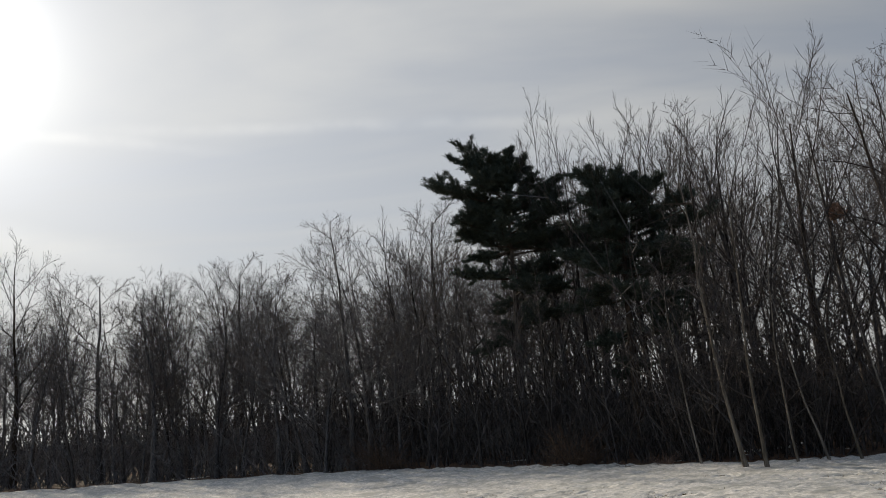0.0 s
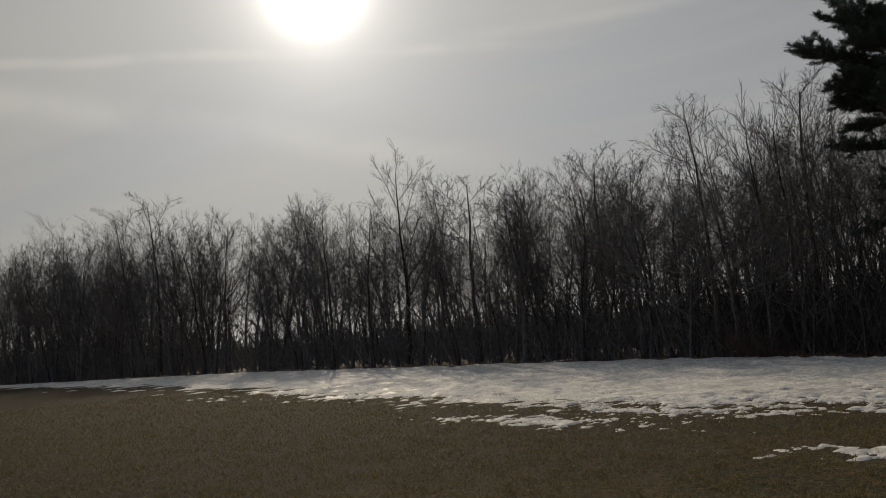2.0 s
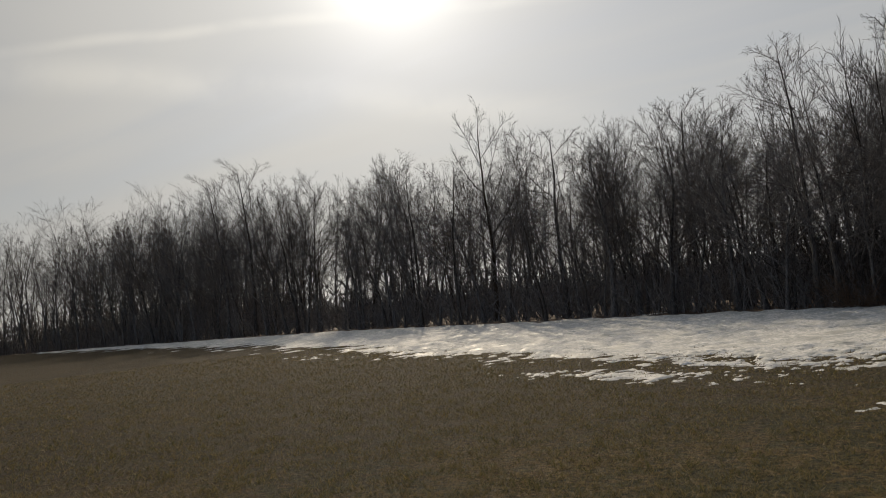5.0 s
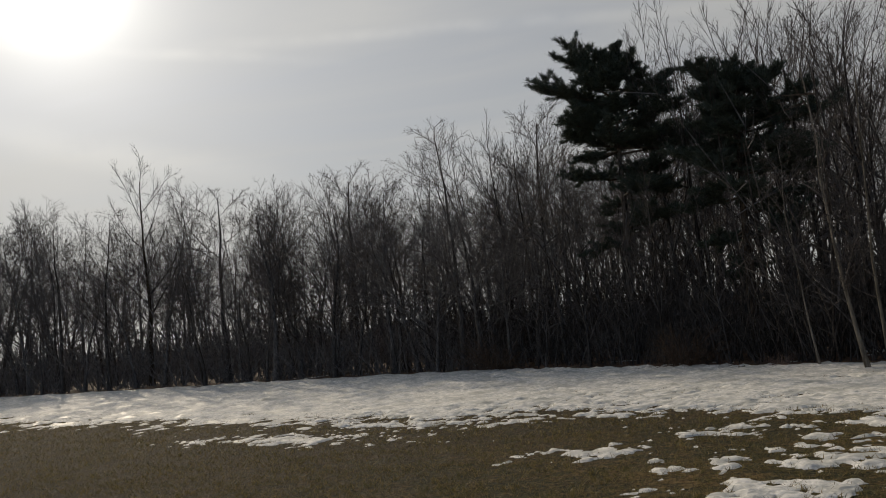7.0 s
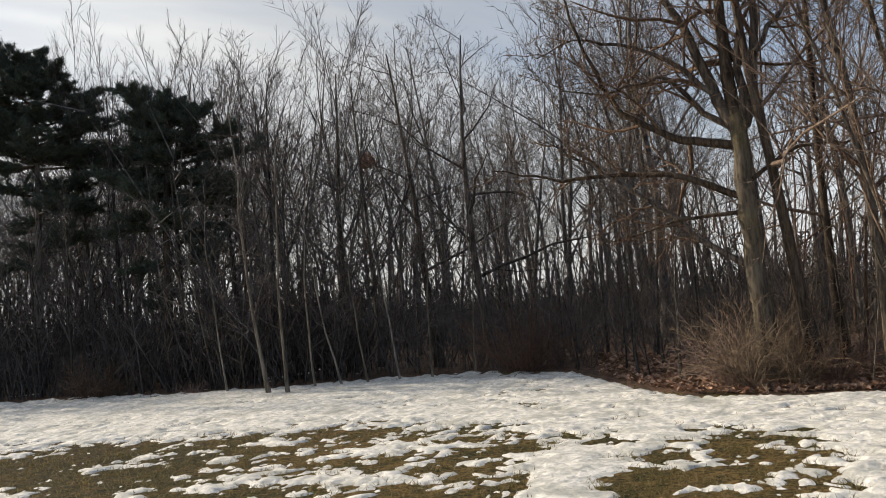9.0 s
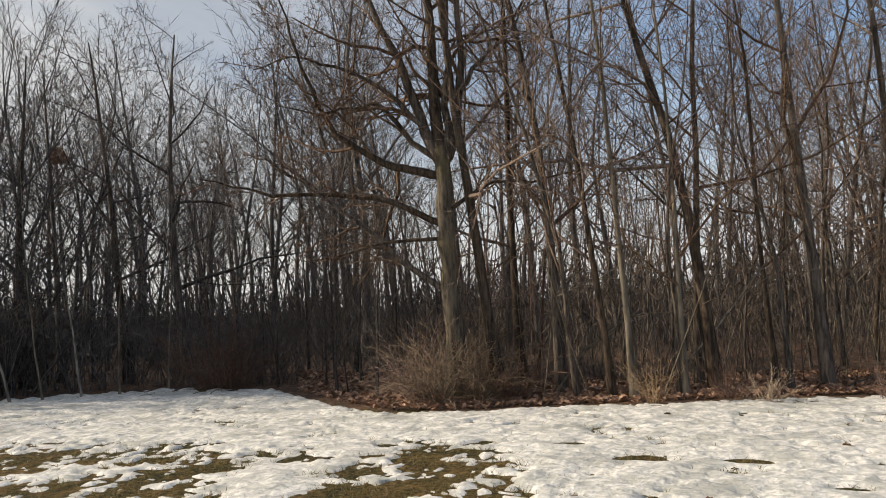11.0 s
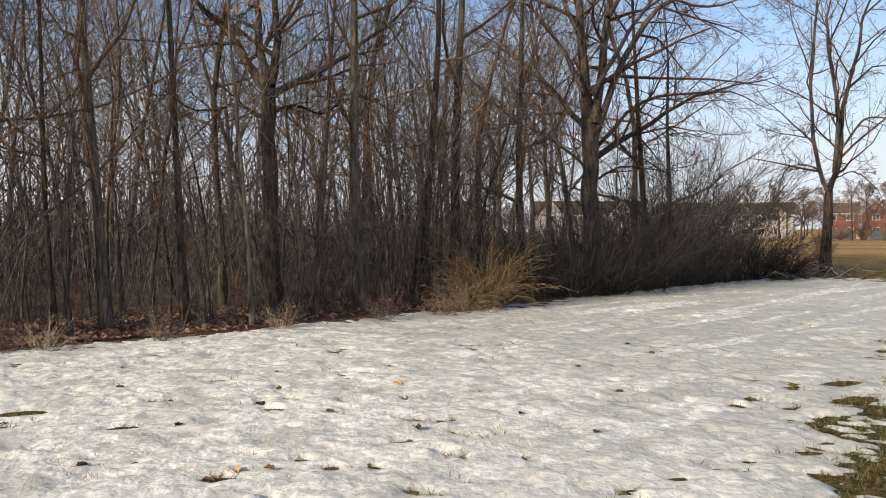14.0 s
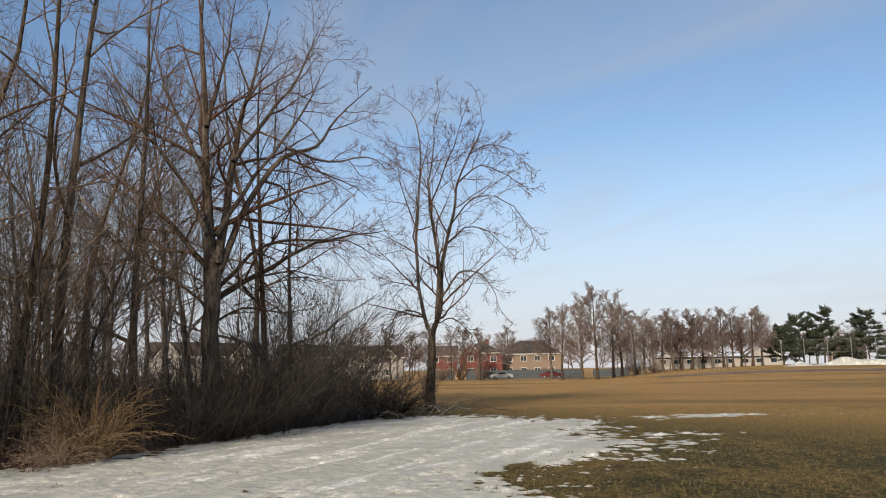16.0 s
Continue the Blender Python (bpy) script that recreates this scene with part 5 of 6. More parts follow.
stick([(12.2, 7.2, 0.0), (12.5, 6.7, 0.8), (12.9, 6.1, 1.25), (13.3, 5.4, 1.3)], 0.03, "broken pale branch leaning in the brush", BARK_PALE, 850)
stick([(12.9, 5.6, 0.0), (13.6, 4.6, 1.3), (14.2, 3.7, 2.6)], 0.02, "thin pole leaning among the saplings", BARK_PALE, 851)


# ---------------------------------------------------------------- fallen leaves and grass
def scatter_leaves(name, label, spots, size, seed, mat, lift=0.02):
    r = np.random.default_rng(seed)
    n = len(spots)
    c = np.stack([spots[:, 0], spots[:, 1], ground_z(spots[:, 0], spots[:, 1]) + lift + r.uniform(0, 0.03, n)], 1)
    a = r.uniform(0, 6.28, n)
    u = np.stack([np.cos(a), np.sin(a), r.normal(0, 0.35, n)], 1) * (size * r.uniform(0.6, 1.3, n))[:, None]
    v = np.stack([-np.sin(a), np.cos(a), r.normal(0, 0.35, n)], 1) * (size * 0.6 * r.uniform(0.6, 1.2, n))[:, None]
    up = np.array((0, 0, 1.0)) * (size * r.uniform(0.1, 0.7, n))[:, None]
    verts = np.stack([c - u, c + v + up, c + u, c - v + up], 1).reshape(-1, 3)
    k = np.arange(n)[:, None] * 4
    faces = np.concatenate([k + [0, 1, 2], k + [0, 2, 3]], 0)
    return tagged(new(name, mesh_of(name, verts, faces, mat, True)), label, "leaves", kind="stuff")


r_leaf = np.random.default_rng(66)
near_edge = pick(r_leaf, 11000, lambda a, b: (a < -42) & (a > -104) & (b < 4) & (r_leaf.uniform(0, 1, len(a)) < np.where(a > -80, 1.0, 0.45)), 4, 2.0)
scatter_leaves("fallen_leaves", "brown fallen oak leaves heaped along the wood's edge", near_edge, 0.065, 67, LEAF)


def single_leaf(x, y, size, mat, seed, label):
    """A curled dry leaf with a stalk."""
    bm = bmesh.new()
    r = random.Random(seed)
    half = [(0, 0), (0.25, 0.3), (0.5, 0.24), (0.75, 0.3), (1.0, 0.0)]
    mid = [bm.verts.new((u, 0, 0.0)) for u, _ in half]
    for s in (1, -1):
        edge = [mid[0]] + [bm.verts.new((u, s * v, 0.22 * v * 3 + r.uniform(0, 0.1))) for u, v in half[1:-1]] + [mid[-1]]
        for k in range(len(half) - 1):
            vs = [mid[k], mid[k + 1], edge[k + 1], edge[k]]
            vs = list(dict.fromkeys(vs))
            if len(vs) > 2:
                bm.faces.new(vs if s < 0 else vs[::-1])
    root = thing("fallen_leaf", Matrix.Translation((x, y, float(ground_z(x, y)) + max(0.0, float(snow_depth(np.array([x]), np.array([y]))[0])) + 0.004)) @ Matrix.Rotation(r.uniform(0, 6.28), 4, "Z") @ Matrix.Scale(size * 0.75, 4), label, "leaf", "leaves on the snow")
    part("blade", bm, mat, root)
    st = Stems()
    st.add([(0, 0, 0.0), (-0.2, 0.02, 0.03), (-0.4, 0.0, 0.08)], [0.02, 0.015, 0.012], 4)
    part("stalk", st.mesh("stalk", mat), mat, root)


for k, (x, y, size, pale) in enumerate([(5.55, 0.5, 0.16, 1), (5.45, 0.72, 0.13, 0), (6.5, -0.8, 0.15, 0), (8.4, -0.9, 0.17, 1), (5.9, 1.6, 0.11, 0), (6.9, 1.1, 0.12, 0), (5.4, 1.9, 0.10, 0), (5.5, 0.25, 0.12, 0),
                                        (7.2, -0.1, 0.12, 0), (6.1, -2.2, 0.12, 0), (7.6, -2.9, 0.12, 0), (8.8, 1.9, 0.12, 0), (9.4, 0.4, 0.12, 0), (7.4, 2.6, 0.12, 0), (10.1, 2.2, 0.13, 0),
                                        (8.0, 5.4, 0.12, 0), (9.1, -3.0, 0.12, 0), (10.6, -4.2, 0.13, 0), (6.9, -1.8, 0.10, 0), (11.6, 0.2, 0.14, 0), (10.4, 4.4, 0.13, 0), (6.2, 2.4, 0.1, 0), (9.6, -0.9, 0.13, 0)]):
    single_leaf(x, y, size, LEAF_PALE if pale else LITTER, 900 + k, "curled pale tan leaf lying on the snow" if pale else "curled brown leaf lying on the snow")


def grass_blades(n, seed):
    r = np.random.default_rng(seed)
    az = np.radians(r.uniform(-158, 68, n))
    d = 4.6 + 30 * r.uniform(0, 1, n) ** 1.6
    x, y = -d * np.sin(az), d * np.cos(az)
    x, y = x + 0.10 * (value_noise(x * 9, y * 9, 3) - 0.5), y + 0.10 * (value_noise(x * 9, y * 9, 4) - 0.5)
    keep = (snow_depth(x, y) < 0.012) & (distance_in(x, y, WOOD) < 0.3) & (fbm(x, y, 3.0, 81, 3) + r.uniform(-0.2, 0.2, n) > 0.42)
    x, y, d = x[keep], y[keep], d[keep]
    n = len(x)
    z = ground_z(x, y)
    a = r.uniform(0, 6.28, n)
    h = r.uniform(0.018, 0.060, n) * (0.35 + 1.3 * fbm(x, y, 2.6, 83, 3))
    wd = 0.0022 + 0.0003 * d
    base = np.stack([x, y, z - 0.004], 1)
    side = np.stack([np.cos(a), np.sin(a), 0 * a], 1) * wd[:, None]
    lean = r.normal(0, 0.5, (n, 2)) * h[:, None] * 1.6
    tip = base + np.stack([lean[:, 0], lean[:, 1], h], 1)
    verts = np.stack([base - side, base + side, tip], 1).reshape(-1, 3)
    ob = new("grass", mesh_of("grass", verts, np.arange(3 * n).reshape(-1, 3), BLADE, True))
    return tagged(ob, "short matted grass blades, half green and half straw", "grass", kind="stuff")


grass_blades(620000, 95)


# ---------------------------------------------------------------- far side of the field
BRICK_RED = plain("red_brick_far", (0.15, 0.046, 0.038), 0.85, scale=6.0, vary=0.2)
BRICK_TAN = plain("tan_brick_far", (0.22, 0.165, 0.125), 0.85, scale=6.0, vary=0.15)
SIDING = plain("pale_siding", (0.34, 0.32, 0.30), 0.7, scale=3.0, vary=0.08)
SHINGLE = plain("roof_shingle", (0.045, 0.040, 0.039), 0.9, scale=5.0, vary=0.3)
SHINGLE_BROWN = plain("roof_shingle_brown", (0.060, 0.046, 0.040), 0.9, scale=5.0, vary=0.3)
WHITE = plain("white_trim", (0.55, 0.54, 0.52), 0.6, vary=0.06)
DOOR = plain("door_brown", (0.16, 0.09, 0.05), 0.5)
FENCE_GREY = plain("weathered_fence", (0.07, 0.08, 0.09), 0.9, scale=2.0, vary=0.25)
FENCE_TAN = plain("new_fence_board", (0.38, 0.23, 0.12), 0.8, scale=2.0, vary=0.2)
STEEL = plain("galvanised_steel", (0.24, 0.25, 0.26), 0.55, 0.6)
ASPHALT = plain("asphalt", (0.055, 0.052, 0.056), 0.9, scale=1.5, vary=0.25)
TRACK = plain("worn_track", (0.165, 0.115, 0.085), 0.95, scale=0.25, vary=0.45)
ROAD_PALE = plain("salted_road", (0.20, 0.20, 0.21), 0.9, scale=0.8, vary=0.2)
TYRE = plain("tyre_rubber", (0.02, 0.02, 0.02), 0.8)
glass_m, glass_n = material("window_glass")
GLASS = finish(glass_m, glass_n, (0.03, 0.04, 0.05, 1), 0.08, spec=0.6)


def strip(name, mat, az0, az1, d0, d1, label, category):
    """A band of ground surface, laid just over the field, between two bearings and two distances."""
    n = 40
    a = np.radians(np.linspace(az0, az1, n))
    verts = []
    for d in (d0, (d0 + d1) / 2, d1):
        x, y = -d * np.sin(a), d * np.cos(a)
        verts.append(np.stack([x, y, ground_z(x, y) + 0.03], 1))
    faces = [np.stack([k * n + np.arange(n - 1), k * n + np.arange(1, n), (k + 1) * n + np.arange(1, n), (k + 1) * n + np.arange(n - 1)], 1) for k in (0, 1)]
    return tagged(new(name, mesh_of(name, np.concatenate(verts), np.concatenate(faces), mat)), label, category, kind="structure")


strip("road", ROAD_PALE, -116, -136, 160, 168, "pale salted residential road beyond the field", "road")
strip("path", TRACK, -139.5, -162, 106, 116, "worn bare brown track across the dormant field", "track")


def house(az, d, wide, deep, eave, ridge, wall, roof, label, gables=(), hip=False, windows=(), door=None, chimney=None, turn=0.0):
    """A two-storey house that faces the camera. gables: across, width, peak; windows: across, height of sill, width, height."""
    x, y = polar(az, d)
    root = thing("house", facing(x, y) @ Matrix.Rotation(radians(turn), 4, "Z"), label, "house", "houses beyond the field")
    h = wide / 2
    part("wall", box(bmesh.new(), -h, 0, -0.3, h, deep, eave), wall, root)
    bm = bmesh.new()
    o = 0.45
    lo = [bm.verts.new(p) for p in ((-h - o, -o, eave - 0.1), (h + o, -o, eave - 0.1), (h + o, deep + o, eave - 0.1), (-h - o, deep + o, eave - 0.1))]
    inset = deep * 0.5 if hip else 0.0
    hi = [bm.verts.new(p) for p in ((-h - o + inset, deep / 2, ridge), (h + o - inset, deep / 2, ridge))]
    for f in ((lo[0], lo[1], hi[1], hi[0]), (lo[2], lo[3], hi[0], hi[1]), (lo[1], lo[2], hi[1]), (lo[3], lo[0], hi[0]), (lo[3], lo[2], lo[1], lo[0])):
        bm.faces.new(f)
    rf = part("roof", bm, roof, root)
    part("eaves", box(bmesh.new(), -h - o, -o - 0.06, eave - 0.28, h + o, -o + 0.02, eave - 0.06), WHITE, rf, "white painted eaves board")
    for cx, gw, peak in gables:
        bm = bmesh.new()
        front = [bm.verts.new(p) for p in ((cx - gw / 2, -0.8, -0.2), (cx + gw / 2, -0.8, -0.2), (cx + gw / 2, -0.8, eave), (cx, -0.8, peak), (cx - gw / 2, -0.8, eave))]
        rear = [bm.verts.new((v.co.x, deep / 2, v.co.z)) for v in front]
        bm.faces.new(front)
        for k in range(5):
            bm.faces.new((front[k], rear[k], rear[(k + 1) % 5], front[(k + 1) % 5]))
        bay = part("bay", bm, wall, root)
        bm = bmesh.new()
        for s in (-1, 1):
            p = [(cx + s * (gw / 2 + 0.35), -1.1, eave - 0.2), (cx, -1.1, peak + 0.14), (cx, deep / 2, peak + 0.14), (cx + s * (gw / 2 + 0.35), deep / 2, eave - 0.2)]
            top = [bm.verts.new(v) for v in p]
            low = [bm.verts.new((v[0], v[1], v[2] - 0.2)) for v in p]
            bm.faces.new(top if s < 0 else top[::-1])
            bm.faces.new(low if s > 0 else low[::-1])
            for k in range(4):
                bm.faces.new((top[k], top[(k + 1) % 4], low[(k + 1) % 4], low[k]))
        part("gable_roof", bm, roof, bay)
        bm = bmesh.new()
        for s in (-1, 1):
            p = [(cx + s * (gw / 2 + 0.38), eave - 0.25), (cx, peak + 0.12), (cx, peak - 0.18), (cx + s * (gw / 2 + 0.38), eave - 0.55)]
            q = [bm.verts.new((u, -1.14, v)) for u, v in p] + [bm.verts.new((u, -1.06, v)) for u, v in p]
            for f in ((0, 1, 2, 3), (7, 6, 5, 4), (0, 4, 5, 1), (1, 5, 6, 2), (2, 6, 7, 3), (3, 7, 4, 0)):
                bm.faces.new([q[k] for k in f])
        part("bargeboard", bm, WHITE, bay, "white bargeboard")
    for cx, sill, ww, wh in windows:
        front = -0.8 if any(abs(cx - g[0]) < g[1] / 2 for g in gables) else 0.0
        bm = bmesh.new()
        t = 0.11
        box(bm, cx - ww / 2 - t, front - 0.09, sill - t, cx + ww / 2 + t, front - 0.005, sill)
        box(bm, cx - ww / 2 - t, front - 0.09, sill + wh, cx + ww / 2 + t, front - 0.005, sill + wh + t)
        for u in (cx - ww / 2 - t, cx - 0.04, cx + ww / 2):
            box(bm, u, front - 0.08, sill, u + (0.08 if u == cx - 0.04 else t), front - 0.005, sill + wh)
        win = part("window", bm, WHITE, root, "white framed window")
        part("pane", box(bmesh.new(), cx - ww / 2, front - 0.03, sill, cx + ww / 2, front - 0.01, sill + wh), GLASS, win)
    if door:
        dr = part("door", box(bmesh.new(), door - 0.5, -0.08, 0.0, door + 0.5, -0.01, 2.1, 0.02), DOOR, root)
        part("handle", box(bmesh.new(), door + 0.34, -0.14, 1.0, door + 0.42, -0.081, 1.1), STEEL, dr)
    if chimney is not None:
        part("chimney", box(bmesh.new(), chimney - 0.5, deep / 2 - 0.5, eave, chimney + 0.5, deep / 2 + 0.5, ridge + 0.9), wall, root)
    return root


two = lambda *xs: [(x, z, 1.25, 1.15) for x in xs for z in (1.0, 3.8)]
house(-120.3, 195, 13.0, 9, 5.2, 8.0, SIDING, SHINGLE_BROWN, "pale house with twin white-trimmed gables and brown roof", [(-3.2, 3.6, 7.2), (3.2, 3.6, 7.2)], windows=two(-3.2, 3.2, 0.0), door=0.0)
house(-125.0, 200, 6.5, 9, 5.4, 7.8, BRICK_RED, SHINGLE_BROWN, "red brick house with a brown roof behind bare branches", windows=two(-1.8, 1.6))
house(-127.6, 195, 10.0, 9, 5.9, 8.2, BRICK_RED, SHINGLE, "red brick house with white eaves and a grey roof", [(-2.4, 4.4, 7.9)], True, two(-2.4, 2.9), chimney=1.5)
house(-131.0, 200, 14.5, 10, 5.6, 8.8, BRICK_TAN, SHINGLE, "tan brick house with a wide dark hipped roof", hip=True, windows=two(-5.0, -1.6, 1.6, 5.0), door=3.3)
house(-110.6, 170, 11.0, 9, 5.4, 8.2, SIDING, SHINGLE, "pale sided house seen through the trees", [(2.4, 4.2, 8.0)], windows=two(2.4, -2.6))
house(-107.0, 160, 9.0, 9, 5.2, 8.0, SIDING, SHINGLE_BROWN, "pale sided house seen through the trees", [(-1.0, 4.2, 7.8)], windows=two(-1.0, 3.0))
house(-115.4, 190, 11.0, 9, 5.4, 8.2, BRICK_TAN, SHINGLE_BROWN, "tan house seen through the trees", [(-2.4, 4.2, 8.0)], windows=two(-2.4, 2.6))
house(-150.9, 245, 9.0, 9, 3.2, 5.0, BRICK_TAN, SHINGLE_BROWN, "low tan house behind the snow banks", windows=[(-2.4, 0.9, 1.6, 1.3), (2.4, 0.9, 1.6, 1.3)])


def school():
    x, y = polar(-143.3, 240)
    root = thing("school_building", facing(x, y), "long low beige school building behind a row of trees", "building")
    part("wall", box(bmesh.new(), -17, 0, -0.3, 17, 12, 2.5), SIDING, root)
    part("roof", box(bmesh.new(), -17.3, -0.3, 2.5, 17.3, 12.3, 2.9), SHINGLE, root, "dark flat roof edge")
    part("upper_block", box(bmesh.new(), -14, 3, 2.9, -8, 9, 4.4), SIDING, root)
    part("upper_block", box(bmesh.new(), 9, 3, 2.9, 16, 9, 4.8), SIDING, root)
    for k in range(9):
        u = -14.5 + 3.6 * k
        win = part("window", box(bmesh.new(), u - 0.9, -0.08, 1.0, u + 0.9, -0.005, 2.3, 0.02), WHITE, root)
        part("pane", box(bmesh.new(), u - 0.8, -0.12, 1.1, u + 0.8, -0.081, 2.2), GLASS, win)


school()


def board_fence(az0, az1, d, height, mat, label, tan=()):
    """Upright boards between posts, along a bearing range. tan: bearings with newer boards."""
    x0, y0 = polar(az0, d)
    x1, y1 = polar(az1, d)
    long = math.hypot(x1 - x0, y1 - y0)
    turn = math.atan2(y1 - y0, x1 - x0)
    root = thing("board_fence", Matrix.Translation((x0, y0, 0)) @ Matrix.Rotation(turn, 4, "Z"), label, "fence")
    n = int(long / 2.4)
    line = [(0.06 + 0.19 * k + dx, dy) for k in range(12) for dx, dy in ((0.0, 0.01), (0.012, -0.02), (0.178, -0.02))] + [(2.34, 0.01), (2.34, 0.03), (0.06, 0.03)]
    bay = bmesh.new()
    low, high = ([bay.verts.new((u, v, z)) for u, v in line] for z in (0.05, height))
    for k in range(len(line)):
        j = (k + 1) % len(line)
        bay.faces.new((low[k], low[j], high[j], high[k]))
    bay.faces.new(high)
    me = bpy.data.meshes.new("panel")
    bay.to_mesh(me)
    bay.free()
    me.materials.append(mat)
    tan_me = me.copy()
    tan_me.materials.clear()
    tan_me.materials.append(FENCE_TAN)
    bm = box(bmesh.new(), -0.06, -0.06, -0.3, 0.06, 0.06, height + 0.1)
    post_me = bpy.data.meshes.new("post")
    bm.to_mesh(post_me)
    bm.free()
    post_me.materials.append(mat)
    for k in range(n + 1):
        u = 2.4 * k
        z = float(ground_z(x0 + u * math.cos(turn), y0 + u * math.sin(turn)))
        ob = part("post", post_me, mat, root)
        ob.location = (u, 0, z)
        if k < n:
            here = az0 + (az1 - az0) * k / n
            ob = part("panel", tan_me if any(a < here < b for a, b in tan) else me, mat, root)
            ob.location = (u, 0, z)


board_fence(-124.2, -135.2, 174, 1.75, FENCE_GREY, "weathered grey board fence behind the road", tan=[(-126.6, -125.6)])
board_fence(-135.2, -137.6, 172, 1.6, FENCE_GREY, "weathered grey board fence behind the road")


def car(az, d, turn, body_mat, label):
    x, y = polar(az, d)
    root = thing("car", facing(x, y) @ Matrix.Rotation(radians(turn), 4, "Z"), label, "car", "parked cars")
    profile = [(-2.2, 0.35), (-2.25, 0.75), (-2.0, 0.95), (-1.2, 1.02), (-0.6, 1.42), (0.7, 1.45), (1.5, 1.05), (2.15, 0.92), (2.25, 0.6), (2.2, 0.35)]
    bm = bmesh.new()
    a = [bm.verts.new((u, -0.85, v)) for u, v in profile]
    b = [bm.verts.new((u, 0.85, v)) for u, v in profile]
    bm.faces.new(a)
    bm.faces.new(b[::-1])
    for k in range(len(a)):
        bm.faces.new((a[k], b[k], b[(k + 1) % len(a)], a[(k + 1) % len(a)]))
    bmesh.ops.bevel(bm, geom=[e for e in bm.edges], offset=0.06, segments=2, affect="EDGES")
    bmesh.ops.recalc_face_normals(bm, faces=bm.faces)
    part("body", bm, body_mat, root)
    for s in (-1, 1):
        bm = bmesh.new()
        q = [bm.verts.new((u, s * 0.875, v)) for u, v in ((-1.0, 1.03), (-0.55, 1.34), (0.65, 1.37), (1.2, 1.05))]
        bm.faces.new(q)
        bmesh.ops.solidify(bm, geom=bm.faces[:], thickness=0.01)
        part("side_window", bm, GLASS, root)
    for u in (-1.4, 1.4):
        for s in (-1, 1):
            bm = bmesh.new()
            bmesh.ops.create_cone(bm, cap_ends=True, segments=20, radius1=0.33, radius2=0.33, depth=0.22, matrix=Matrix.Translation((u, s * 0.8, 0.33)) @ Matrix.Rotation(radians(90), 4, "X"))
            wheel = part("wheel", bm, TYRE, root)
            bm = bmesh.new()
            bmesh.ops.create_cone(bm, cap_ends=True, segments=16, radius1=0.2, radius2=0.2, depth=0.03, matrix=Matrix.Translation((u, s * 0.915, 0.33)) @ Matrix.Rotation(radians(90), 4, "X"))
            part("rim", bm, STEEL, wheel)


car(-129.0, 163, 0, plain("car_silver", (0.45, 0.47, 0.50), 0.3, 0.6, vary=0.05), "silver parked car on the road")
car(-132.4, 164, 180, plain("car_dark_red", (0.13, 0.025, 0.03), 0.3, 0.3, vary=0.05), "dark red parked car on the road")
car(-128.1, 166, 0, plain("car_dark", (0.03, 0.03, 0.035), 0.3, 0.3, vary=0.05), "dark parked car on the road")

STREET_LEVELS = [(20, 0.26, 40, 0.34, 5, 4, 0.05, 0.14, 0.03), (11, 0.10, 34, 0.44, 3, 3, 0.07, 0.10, 0.018), (9, 0.1, 34, 0.62, 2, 1, 0.0, 0.08, 0.020), (3, 0.15, 34, 0.7, 2, 1, 0.0, 0.08, 0.018)]
TWIG_PINK = bark("bark_twig_pinkish", (0.080, 0.057, 0.050), (0.215, 0.160, 0.140))
street_kinds = [bare_tree("street_tree", 900 + i, 12.0, 0.20, STREET_LEVELS, (BARK, TWIG_PINK, TWIG_PINK), "bare street tree with a dense rounded crown", "tree", wig=0.02, sides=6, group="row of trees beyond the field") for i in range(3)]
r_row = np.random.default_rng(44)
for k, (az, d, top) in enumerate([(-135.6, 128, 5.0), (-134.5, 135, 4.4), (-133.2, 140, 3.9), (-132.4, 150, 3.2), (-136.6, 140, 4.3), (-137.2, 150, 4.0), (-127.4, 150, 2.2), (-125.6, 155, 2.4), (-122.6, 168, 2.5), (-121.4, 172, 2.2), (-124.0, 176, 2.6), (-126.4, 180, 2.7), (-129.4, 178, 2.3), (-119.6, 170, 2.6), (-118.2, 168, 2.4)]
                                  + [(-138.0 - 0.62 * i, 172 + 6 * (i % 2), 3.05 + 0.12 * math.sin(i * 2.1)) for i in range(14)]):
    px, py = polar(az + r_row.normal(0, 0.08), d)
    height = 1.6 + d * math.tan(radians(top)) - float(ground_z(px, py))
    plant(street_kinds[k % 3], px, py, height, r_row.uniform(0, 360), 1.35 if k > 7 else 1.2)
for k, (az, d, h) in enumerate([(-138.4, 118, 3.2), (-137.9, 120, 2.6), (-142.0, 125, 4.2), (-143.3, 128, 3.4), (-143.8, 127, 2.8)]):
    px, py = polar(az, d)
    ob = bare_tree("young_tree", 930 + k, h, 0.06, [(8, 0.35, 40, 0.3, 3, 3, 0.1, 0.1, 0.014)], (BARK_PALE, BARK_PALE, BARK_PALE), "staked young tree with a pale trunk in the field", "tree", wig=0.02)
    ob.matrix_basis = stand(px, py)

for k, (az, d, top, seed) in enumerate([(-147.3, 185, 2.3, 1), (-148.5, 190, 2.9, 2), (-149.7, 185, 3.1, 3), (-152.2, 185, 3.0, 4), (-154.4, 180, 3.4, 5), (-151.2, 240, 1.7, 6)]):
    px, py = polar(az, d)
    h = 1.6 + d * math.tan(radians(top)) - float(ground_z(px, py))
    pine("conifer_tree", px, py, h, pine_boughs(640 + seed, h * 0.15, h * 0.97, h * 0.52, h * 0.2, 36, -4, 26), 650 + seed, "dark green conifer beyond the field", NEEDLE_FAR, 0.18, 5, 0.6, 0.08, 0.0, 0.6)


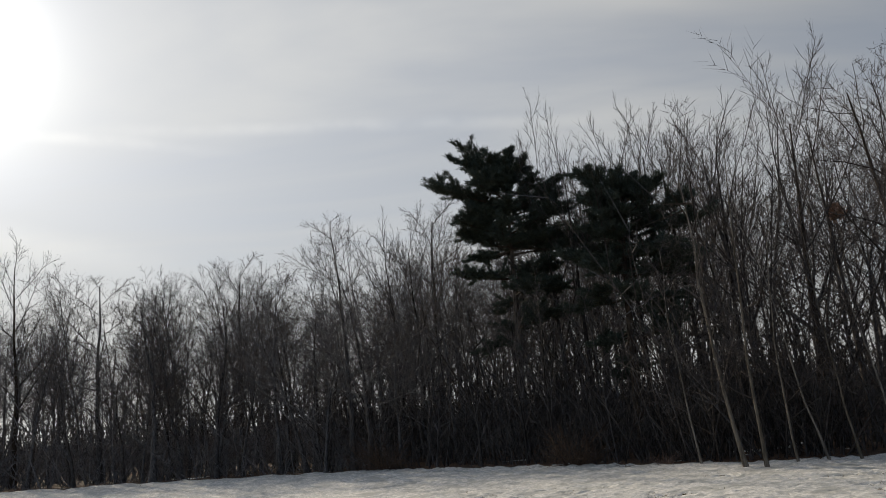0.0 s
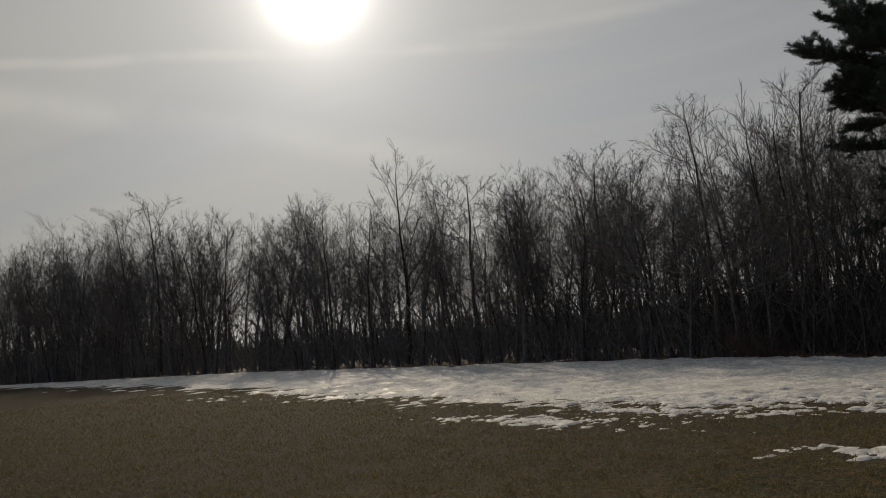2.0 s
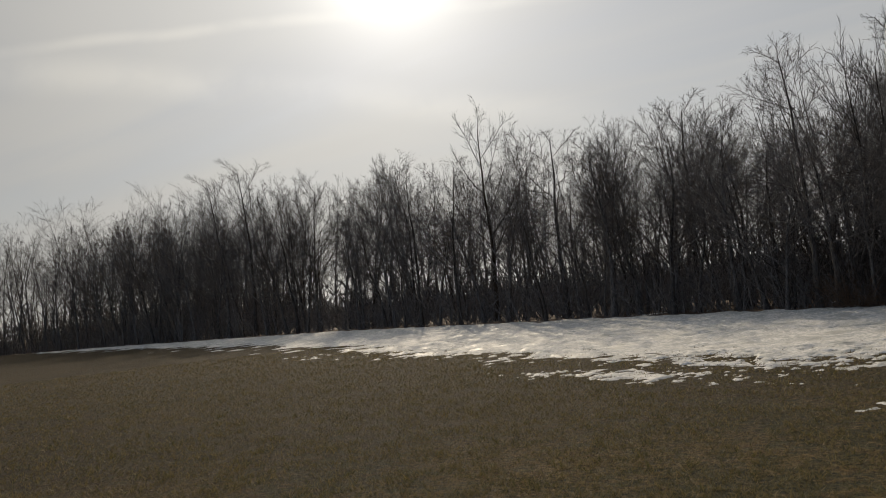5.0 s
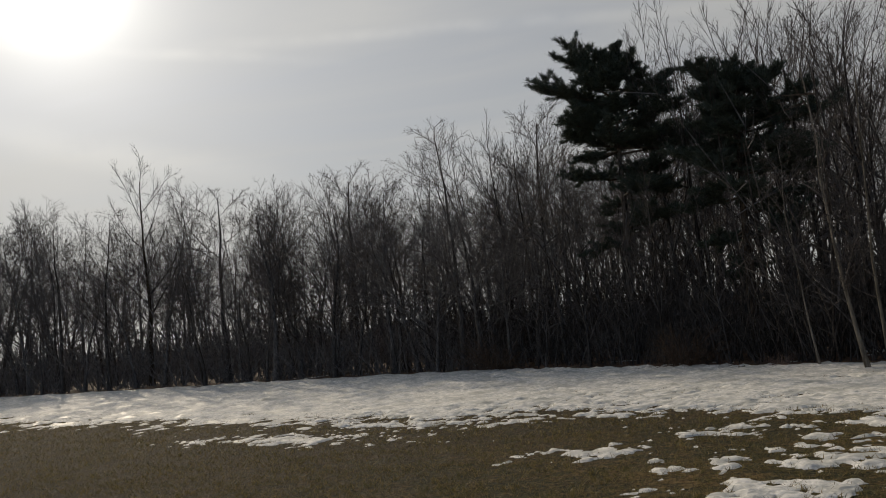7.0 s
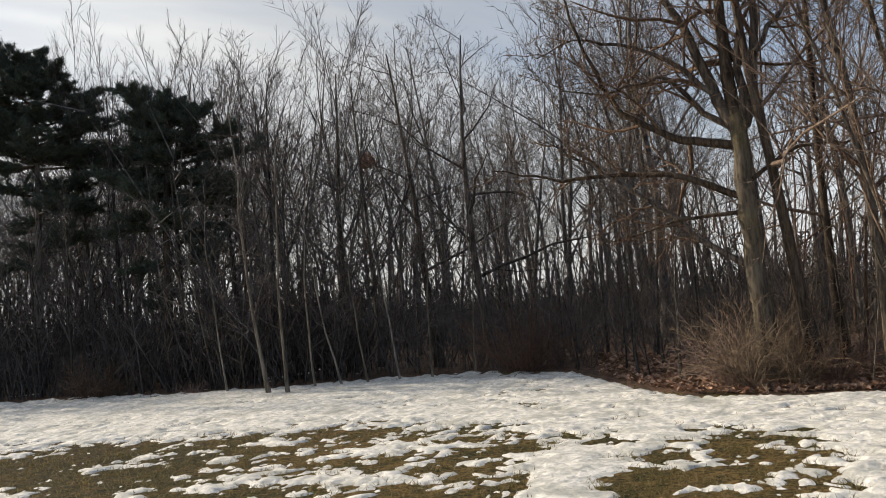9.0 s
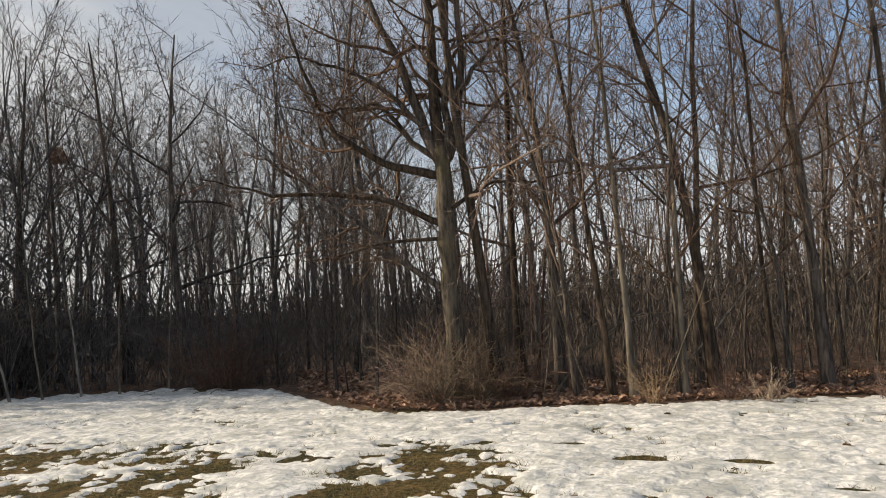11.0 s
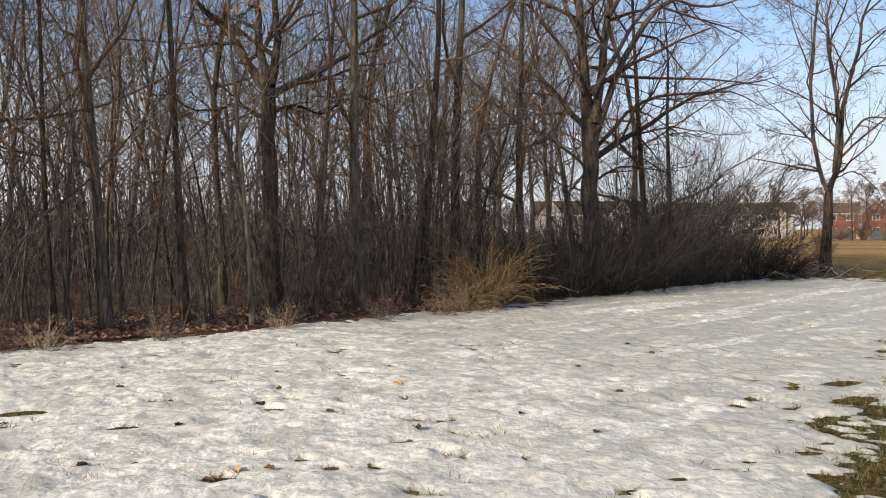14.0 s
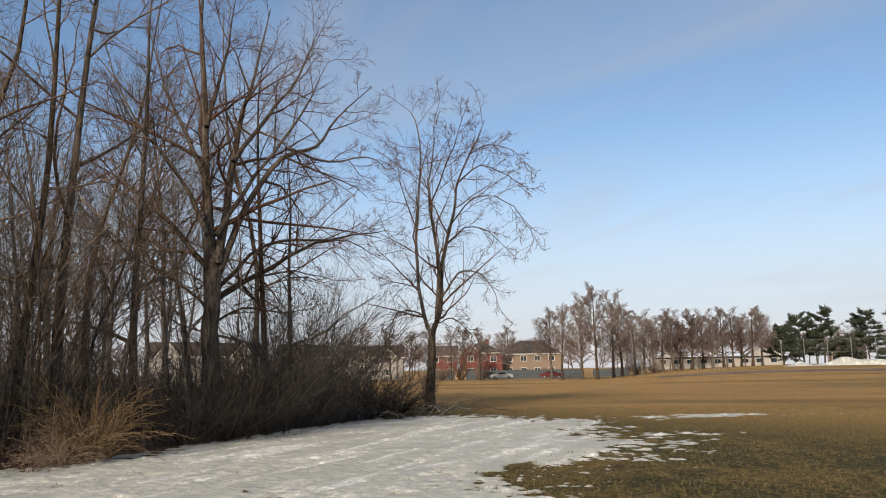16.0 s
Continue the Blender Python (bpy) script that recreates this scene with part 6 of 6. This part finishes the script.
def snow_bank(az0, az1, d, height, seed):
    """A ploughed heap of dirty snow."""
    x0, y0 = polar(az0, d)
    x1, y1 = polar(az1, d)
    long, turn = math.hypot(x1 - x0, y1 - y0), math.atan2(y1 - y0, x1 - x0)
    nx, ny = max(12, int(long / 0.6)), 10
    u, v = np.meshgrid(np.linspace(0, long, nx), np.linspace(-2.2, 2.2, ny))
    taper = np.minimum(1, np.minimum(u, long - u) / 3.0) * np.clip(1 - (v / 2.2) ** 2, 0, 1)
    z = height * taper * (0.35 + 0.9 * fbm(u + 31 * seed, v, 0.35, seed, 3)) - 0.05
    idx = np.arange(nx * ny).reshape(ny, nx)
    quads = np.stack([idx[:-1, :-1], idx[:-1, 1:], idx[1:, 1:], idx[1:, :-1]], -1).reshape(-1, 4)
    root = thing("snow_bank", Matrix.Translation((x0, y0, float(ground_z((x0 + x1) / 2, (y0 + y1) / 2)))) @ Matrix.Rotation(turn, 4, "Z"), "ploughed heap of old snow at the edge of the lot", "snow bank", "ploughed snow heaps")
    part("heap", mesh_of("heap", np.stack([u.ravel(), v.ravel(), z.ravel()], 1), quads, SNOW), SNOW, root)


snow_bank(-147.3, -149.2, 140, 1.05, 3)
snow_bank(-149.0, -157.0, 142, 1.2, 4)


def wire_fence(az0, az1, d, height, n):
    x0, y0 = polar(az0, d)
    x1, y1 = polar(az1, d)
    long, turn = math.hypot(x1 - x0, y1 - y0), math.atan2(y1 - y0, x1 - x0)
    z = float(ground_z((x0 + x1) / 2, (y0 + y1) / 2)) - 0.05
    root = thing("wire_fence", Matrix.Translation((x0, y0, z)) @ Matrix.Rotation(turn, 4, "Z"), "tall steel wire fence beside the snow banks", "fence")
    for k in range(n + 1):
        st = Stems()
        st.add([(long * k / n, 0, 0), (long * k / n, 0, height)], [0.055, 0.055], 8)
        part("post", st.mesh("post", STEEL), STEEL, root)
    for h in (0.1, height * 0.5, height * 0.97):
        st = Stems()
        st.add([(0, 0, h), (long, 0, h)], [0.016, 0.016], 6)
        part("rail", st.mesh("rail", STEEL), STEEL, root)
    st = Stems()
    for k in range(int(long / 0.5)):
        st.add([(0.5 * k, 0, 0.1), (0.5 * k, 0, height * 0.97)], [0.006, 0.006], 3)
    tagged(part("wire", st.mesh("wire", STEEL), STEEL, root), kind="stuff")


wire_fence(-147.2, -158.0, 150, 4.3, 8)


def street_lamp(az, d, height):
    x, y = polar(az, d)
    root = thing("street_lamp", facing(x, y), "dark street lamp with a short arm near the wood", "lamp")
    st = Stems()
    st.add([(0, 0, -0.1), (0, 0, height * 0.5), (0, 0, height)], [0.16, 0.13, 0.11], 10)
    part("pole", st.mesh("pole", ASPHALT), ASPHALT, root)
    st = Stems()
    st.add([(0, 0, height - 0.1), (1.2, 0, height + 0.05), (2.6, 0, height + 0.05)], [0.06, 0.05, 0.05], 8)
    part("arm", st.mesh("arm", ASPHALT), ASPHALT, root)
    part("lamp_head", box(bmesh.new(), -0.45, -0.3, height, 0.45, 0.3, height + 0.4, 0.08), ASPHALT, root)


street_lamp(62.8, 100, 7.2)


def far_backdrop():
    """Bare trees standing behind the houses, too far off to tell apart."""
    r = np.random.default_rng(12)
    trunk, crown = Stems(), Stems()
    for k in range(120):
        az, d = -98 - 0.48 * k + r.normal(0, 0.3), r.uniform(226, 275)
        x, y = polar(az, d)
        h = r.uniform(7.0, 10.5)
        a, b = back_kinds[k % 3]
        m = stand(x, y, r.uniform(0, 360), 1.9 * h / 12, h / 12)
        trunk.put(a, m, 1.6)
        crown.put(b, m, 3.6)
    root = thing("distant_wood", Matrix.Identity(4), "hazy line of bare trees behind the houses", "wood", kind="stuff")
    tagged(part("trunk", trunk.mesh("trunk", BARK), BARK, root), kind="stuff")
    tagged(part("crown", crown.mesh("crown", TWIG_PINK), TWIG_PINK, root), kind="stuff")


far_backdrop()
for k, (az, d, h, s) in enumerate([(-127.6, 158, 2.6, 1.6), (-126.2, 160, 3.2, 1.8), (-124.9, 158, 2.8, 1.8), (-138.0, 165, 4.0, 2.6), (-139.3, 168, 3.0, 2.2), (-123.8, 40, 1.6, 0.6)]):
    px, py = polar(az, d)
    shrub(px, py, h, s, 60, 950 + k, TWIG, "dark leafless shrub beyond the field", -0.03, 0.03 if d > 100 else 0.01, twigs=8)
